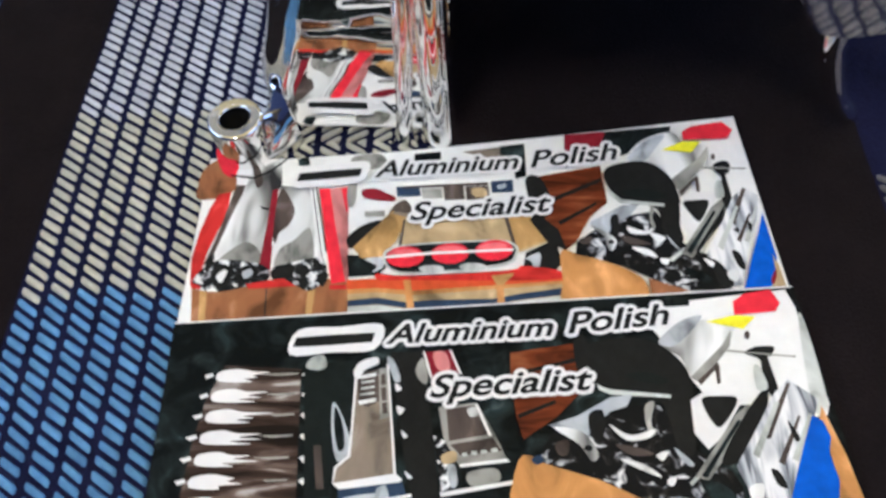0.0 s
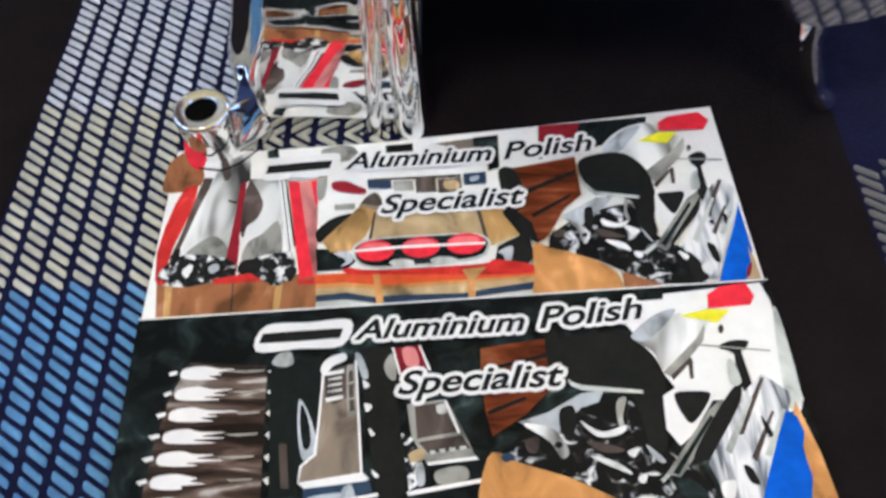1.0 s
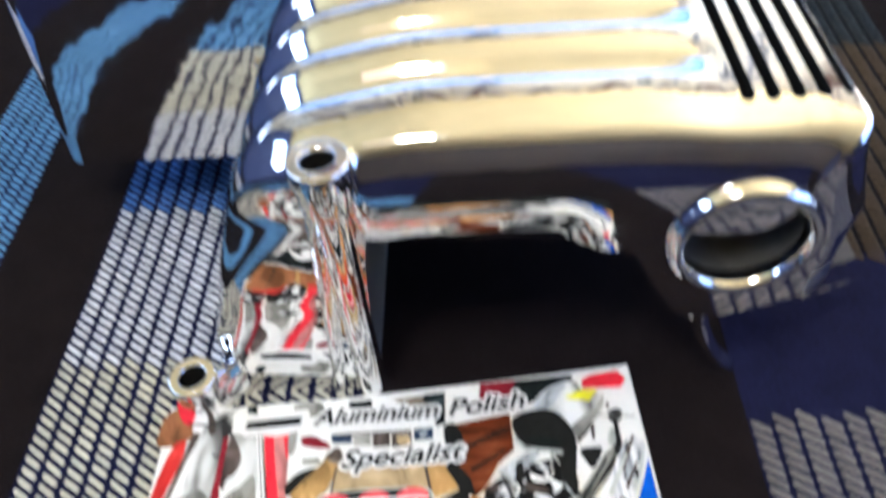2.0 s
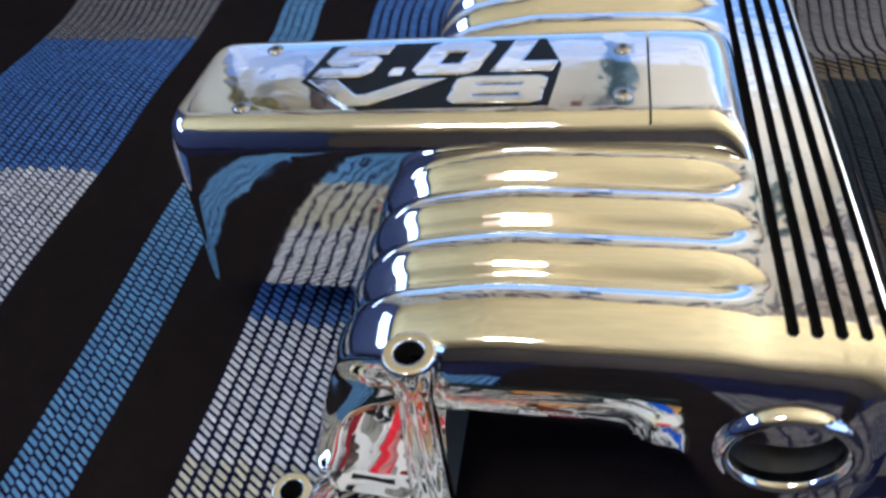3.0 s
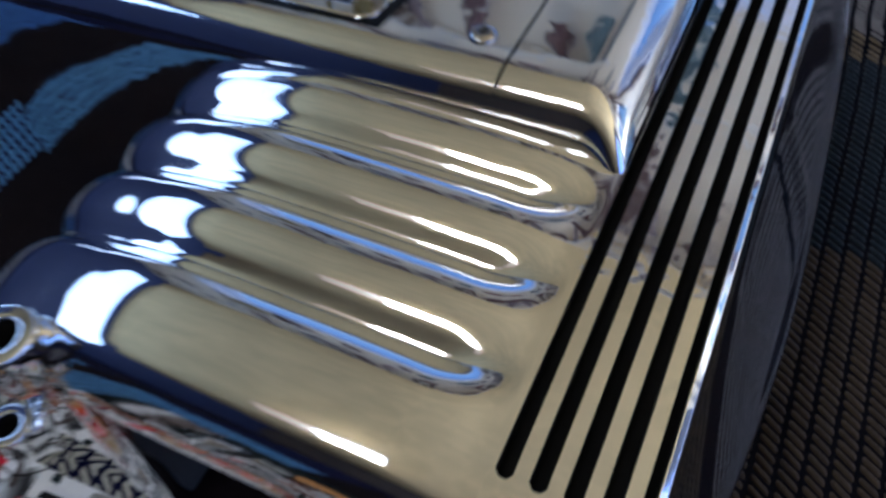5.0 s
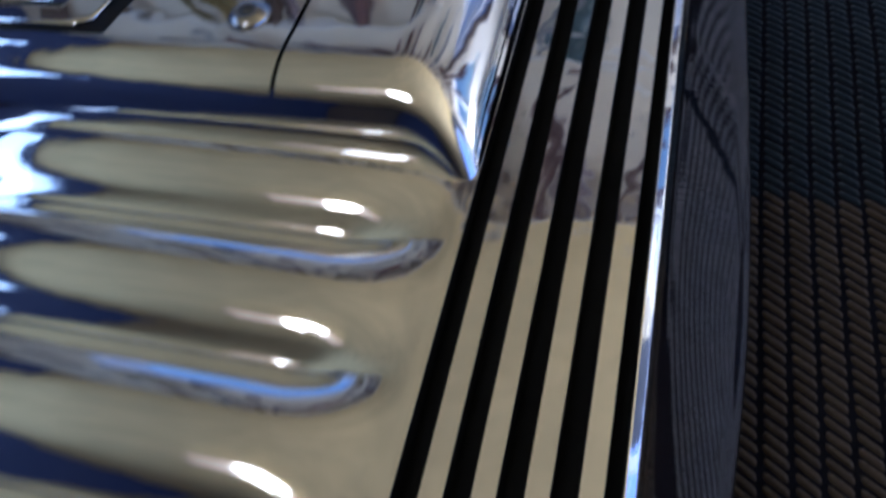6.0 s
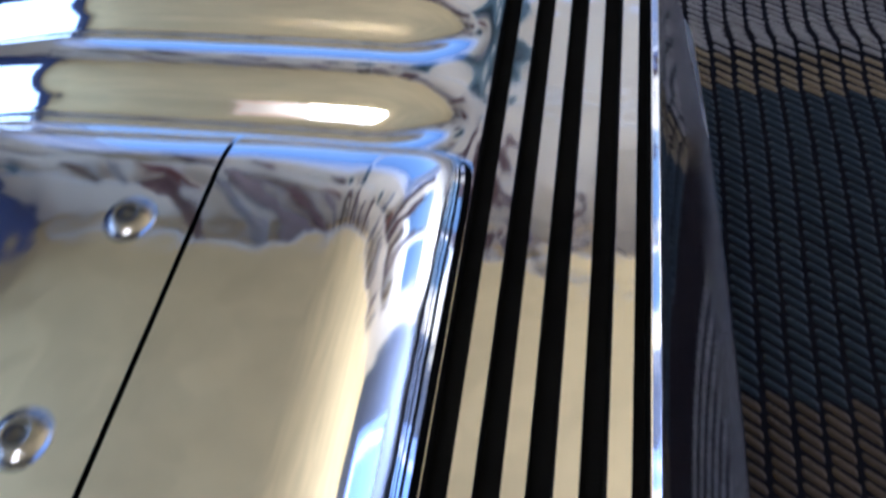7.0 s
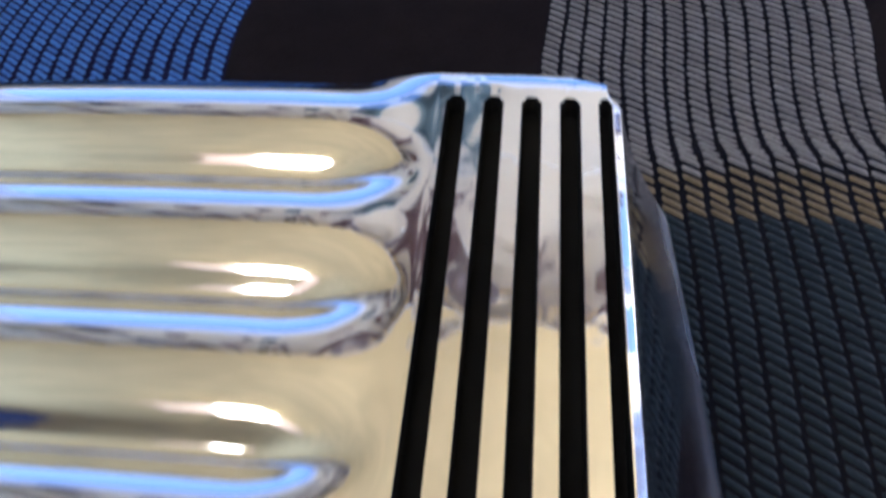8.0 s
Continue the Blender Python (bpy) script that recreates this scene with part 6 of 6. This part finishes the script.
# the neck's top rolls over ever more steeply down to the plenum
neck_x = list(np.linspace(CRACK + 0.0006, -0.030, 8)) + list(np.linspace(-0.0285, -0.0026, 40))
neck_slope = [math.tan(radians(66) * max(0.0, (x + 0.0260) / 0.0234) ** 1.1) for x in neck_x]
neck_drop = np.concatenate([[0.0], np.cumsum([(neck_slope[i] + neck_slope[i + 1]) / 2 * (neck_x[i + 1] - neck_x[i]) for i in range(len(neck_x) - 1)])])
neck_drop *= 0.0186 / neck_drop[-1]
for x, drop in zip(neck_x, neck_drop):
    g = float(step(-0.030, -0.0020, x))
    secs.append(housing_section(float(x), plate_z(x) - float(drop), 0.0065 * g * g, 0, 0.09, 1 - 0.8 * float(drop) / 0.0186, 0.010 * float(step(-0.050, -0.008, x))))
housing("housing_neck", secs, "polished neck that joins housing and plenum")
# below the shoulder the two are one casting, so the joint ends there
low = [[p for p in housing_section(x, plate_z(x), 0.0, 0, 0.048) if p[1] < YC and p[2] < plate_z(x) - 0.0030] for x in (CRACK - 0.0006, CRACK + 0.0006)]
part("joint_web", low[0] + low[1], grid_faces(2, len(low[0])), alu_plate, manifold)
vs = housing_section(CRACK, plate_z(CRACK) - 0.0022, 0, 0.0018, 0.10)
part("joint", vs, [tuple(range(len(vs)))], black_paint, manifold, "dark joint line", smooth=False)


def plate_local(x, y, up):
    return (x, y, plate_z(x) + up)


def raised(name, pts, up0, up1, mat, parent, label=""):
    """A flat raised shape on the plate with bevelled sides."""
    n = len(pts)
    cx, cy = sum(p[0] for p in pts) / n, sum(p[1] for p in pts) / n
    vs = [plate_local(x, y, up0) for x, y in pts] + [plate_local(x, y, up1) for x, y in pts]
    fs = [(k, (k + 1) % n, n + (k + 1) % n, n + k) for k in range(n)] + [tuple(range(n, 2 * n))]
    bm = bmesh.new()
    bv_ = [bm.verts.new(v) for v in vs]
    for f in fs:
        bm.faces.new([bv_[i] for i in f])
    return bm_part(name, bm, mat, parent, label)


raised("badge_panel", [(-0.2600, 0.1662), (-0.2510, 0.2078), (-0.1140, 0.2098), (-0.1035, 0.1800), (-0.1085, 0.1378), (-0.2170, 0.1360)], -0.0002, 0.0003, black_badge, name_cover, "black enamel badge ground")


GLYPHS = {  # squared letters of the badge, outline first, then its openings, in a unit box
    "5": [[(0, 0), (0.86, 0), (1, 0.16), (1, 0.50), (0.86, 0.62), (0.28, 0.62), (0.28, 0.77), (1, 0.77), (1, 1), (0.12, 1), (0, 0.88), (0, 0.48), (0.12, 0.38), (0.72, 0.38), (0.72, 0.23), (0, 0.23)]],
    ".": [[(0, 0), (1, 0), (1, 1), (0, 1)]],
    "0": [[(0.12, 0), (0.88, 0), (1, 0.12), (1, 0.88), (0.88, 1), (0.12, 1), (0, 0.88), (0, 0.12)], [(0.30, 0.26), (0.30, 0.74), (0.70, 0.74), (0.70, 0.26)]],
    "L": [[(0, 0), (1, 0), (1, 0.25), (0.34, 0.25), (0.34, 1), (0, 1)]],
    "V": [[(0, 1), (0.34, 0), (0.52, 0), (1, 0.96), (0.80, 0.96), (0.47, 0.34), (0.40, 0.34), (0.20, 1)]],
    "8": [[(0.10, 0), (0.90, 0), (1, 0.10), (1, 0.42), (0.96, 0.50), (1, 0.58), (1, 0.90), (0.90, 1), (0.10, 1), (0, 0.90), (0, 0.58), (0.04, 0.50), (0, 0.42), (0, 0.10)],
          [(0.22, 0.20), (0.22, 0.38), (0.78, 0.38), (0.78, 0.20)], [(0.22, 0.62), (0.22, 0.80), (0.78, 0.80), (0.78, 0.62)]],
}


def badge_text(text, x0, x1, y0, y1, shear):
    cu = bpy.data.curves.new("badge_letter", "CURVE")
    cu.dimensions, cu.fill_mode = "2D", "BOTH"
    cu.extrude, cu.bevel_depth, cu.bevel_resolution = 0.03, 0.045, 2
    aspect = (x1 - x0) / (y1 - y0)
    for loop in GLYPHS[text]:
        sp = cu.splines.new("POLY")
        sp.points.add(len(loop) - 1)
        for p, (u, v) in zip(sp.points, loop):
            p.co = (u * aspect * (1 - shear * 0.5) + shear * v, v, 0, 1)
        sp.use_cyclic_u = True
    tmp = new("tmp", cu)
    bpy.context.view_layer.update()
    me = bpy.data.meshes.new_from_object(tmp.evaluated_get(bpy.context.evaluated_depsgraph_get()))
    bpy.data.objects.remove(tmp)
    co = np.array([v.co[:] for v in me.vertices])
    lo, hi = co.min(0), co.max(0)
    for v in me.vertices:
        u = (np.array(v.co[:]) - lo) / (hi - lo)
        x, y = x0 + u[0] * (x1 - x0), y0 + u[1] * (y1 - y0)
        v.co = plate_local(x, y, 0.0001 + 0.0016 * u[2])
    me.materials.clear()
    me.materials.append(alu_plate)
    ob = new("badge_letter", me)
    ob.parent = name_cover
    ob["label"] = "raised polished letter"
    return ob


badge_text("5", -0.2540, -0.2080, 0.1690, 0.2060, 0.30)
badge_text(".", -0.2060, -0.1960, 0.1695, 0.1780, 0.2)
badge_text("0", -0.1920, -0.1440, 0.1695, 0.2070, 0.30)
badge_text("L", -0.1440, -0.1050, 0.1715, 0.2070, 0.30)
badge_text("V", -0.2560, -0.1690, 0.1385, 0.1665, 0.0)
badge_text("8", -0.1660, -0.1100, 0.1392, 0.1668, 0.12)

for x, y, dz in ((-0.0687, 0.1950, 0), (-0.0689, 0.1471, 0), (-0.2896, 0.1400, 0), (-0.2896, 0.2060, 0)):
    sp = pose(x, y, plate_z(x) + dz)
    screw = lathe("screw", [(0.0057, -0.0004), (0.0055, 0.0006), (0.0049, 0.0012), (0.0038, 0.0018), (0.0026, 0.0021), (0.0023, 0.0020)], screw_steel, name_cover, sp, "dull grey button-head screw", 32)
    lathe("socket", [(0.0023, 0.0020), (0.0021, 0.0006), (0.0001, 0.0006)], bore_dark, screw, sp, "dark hex socket", 6)
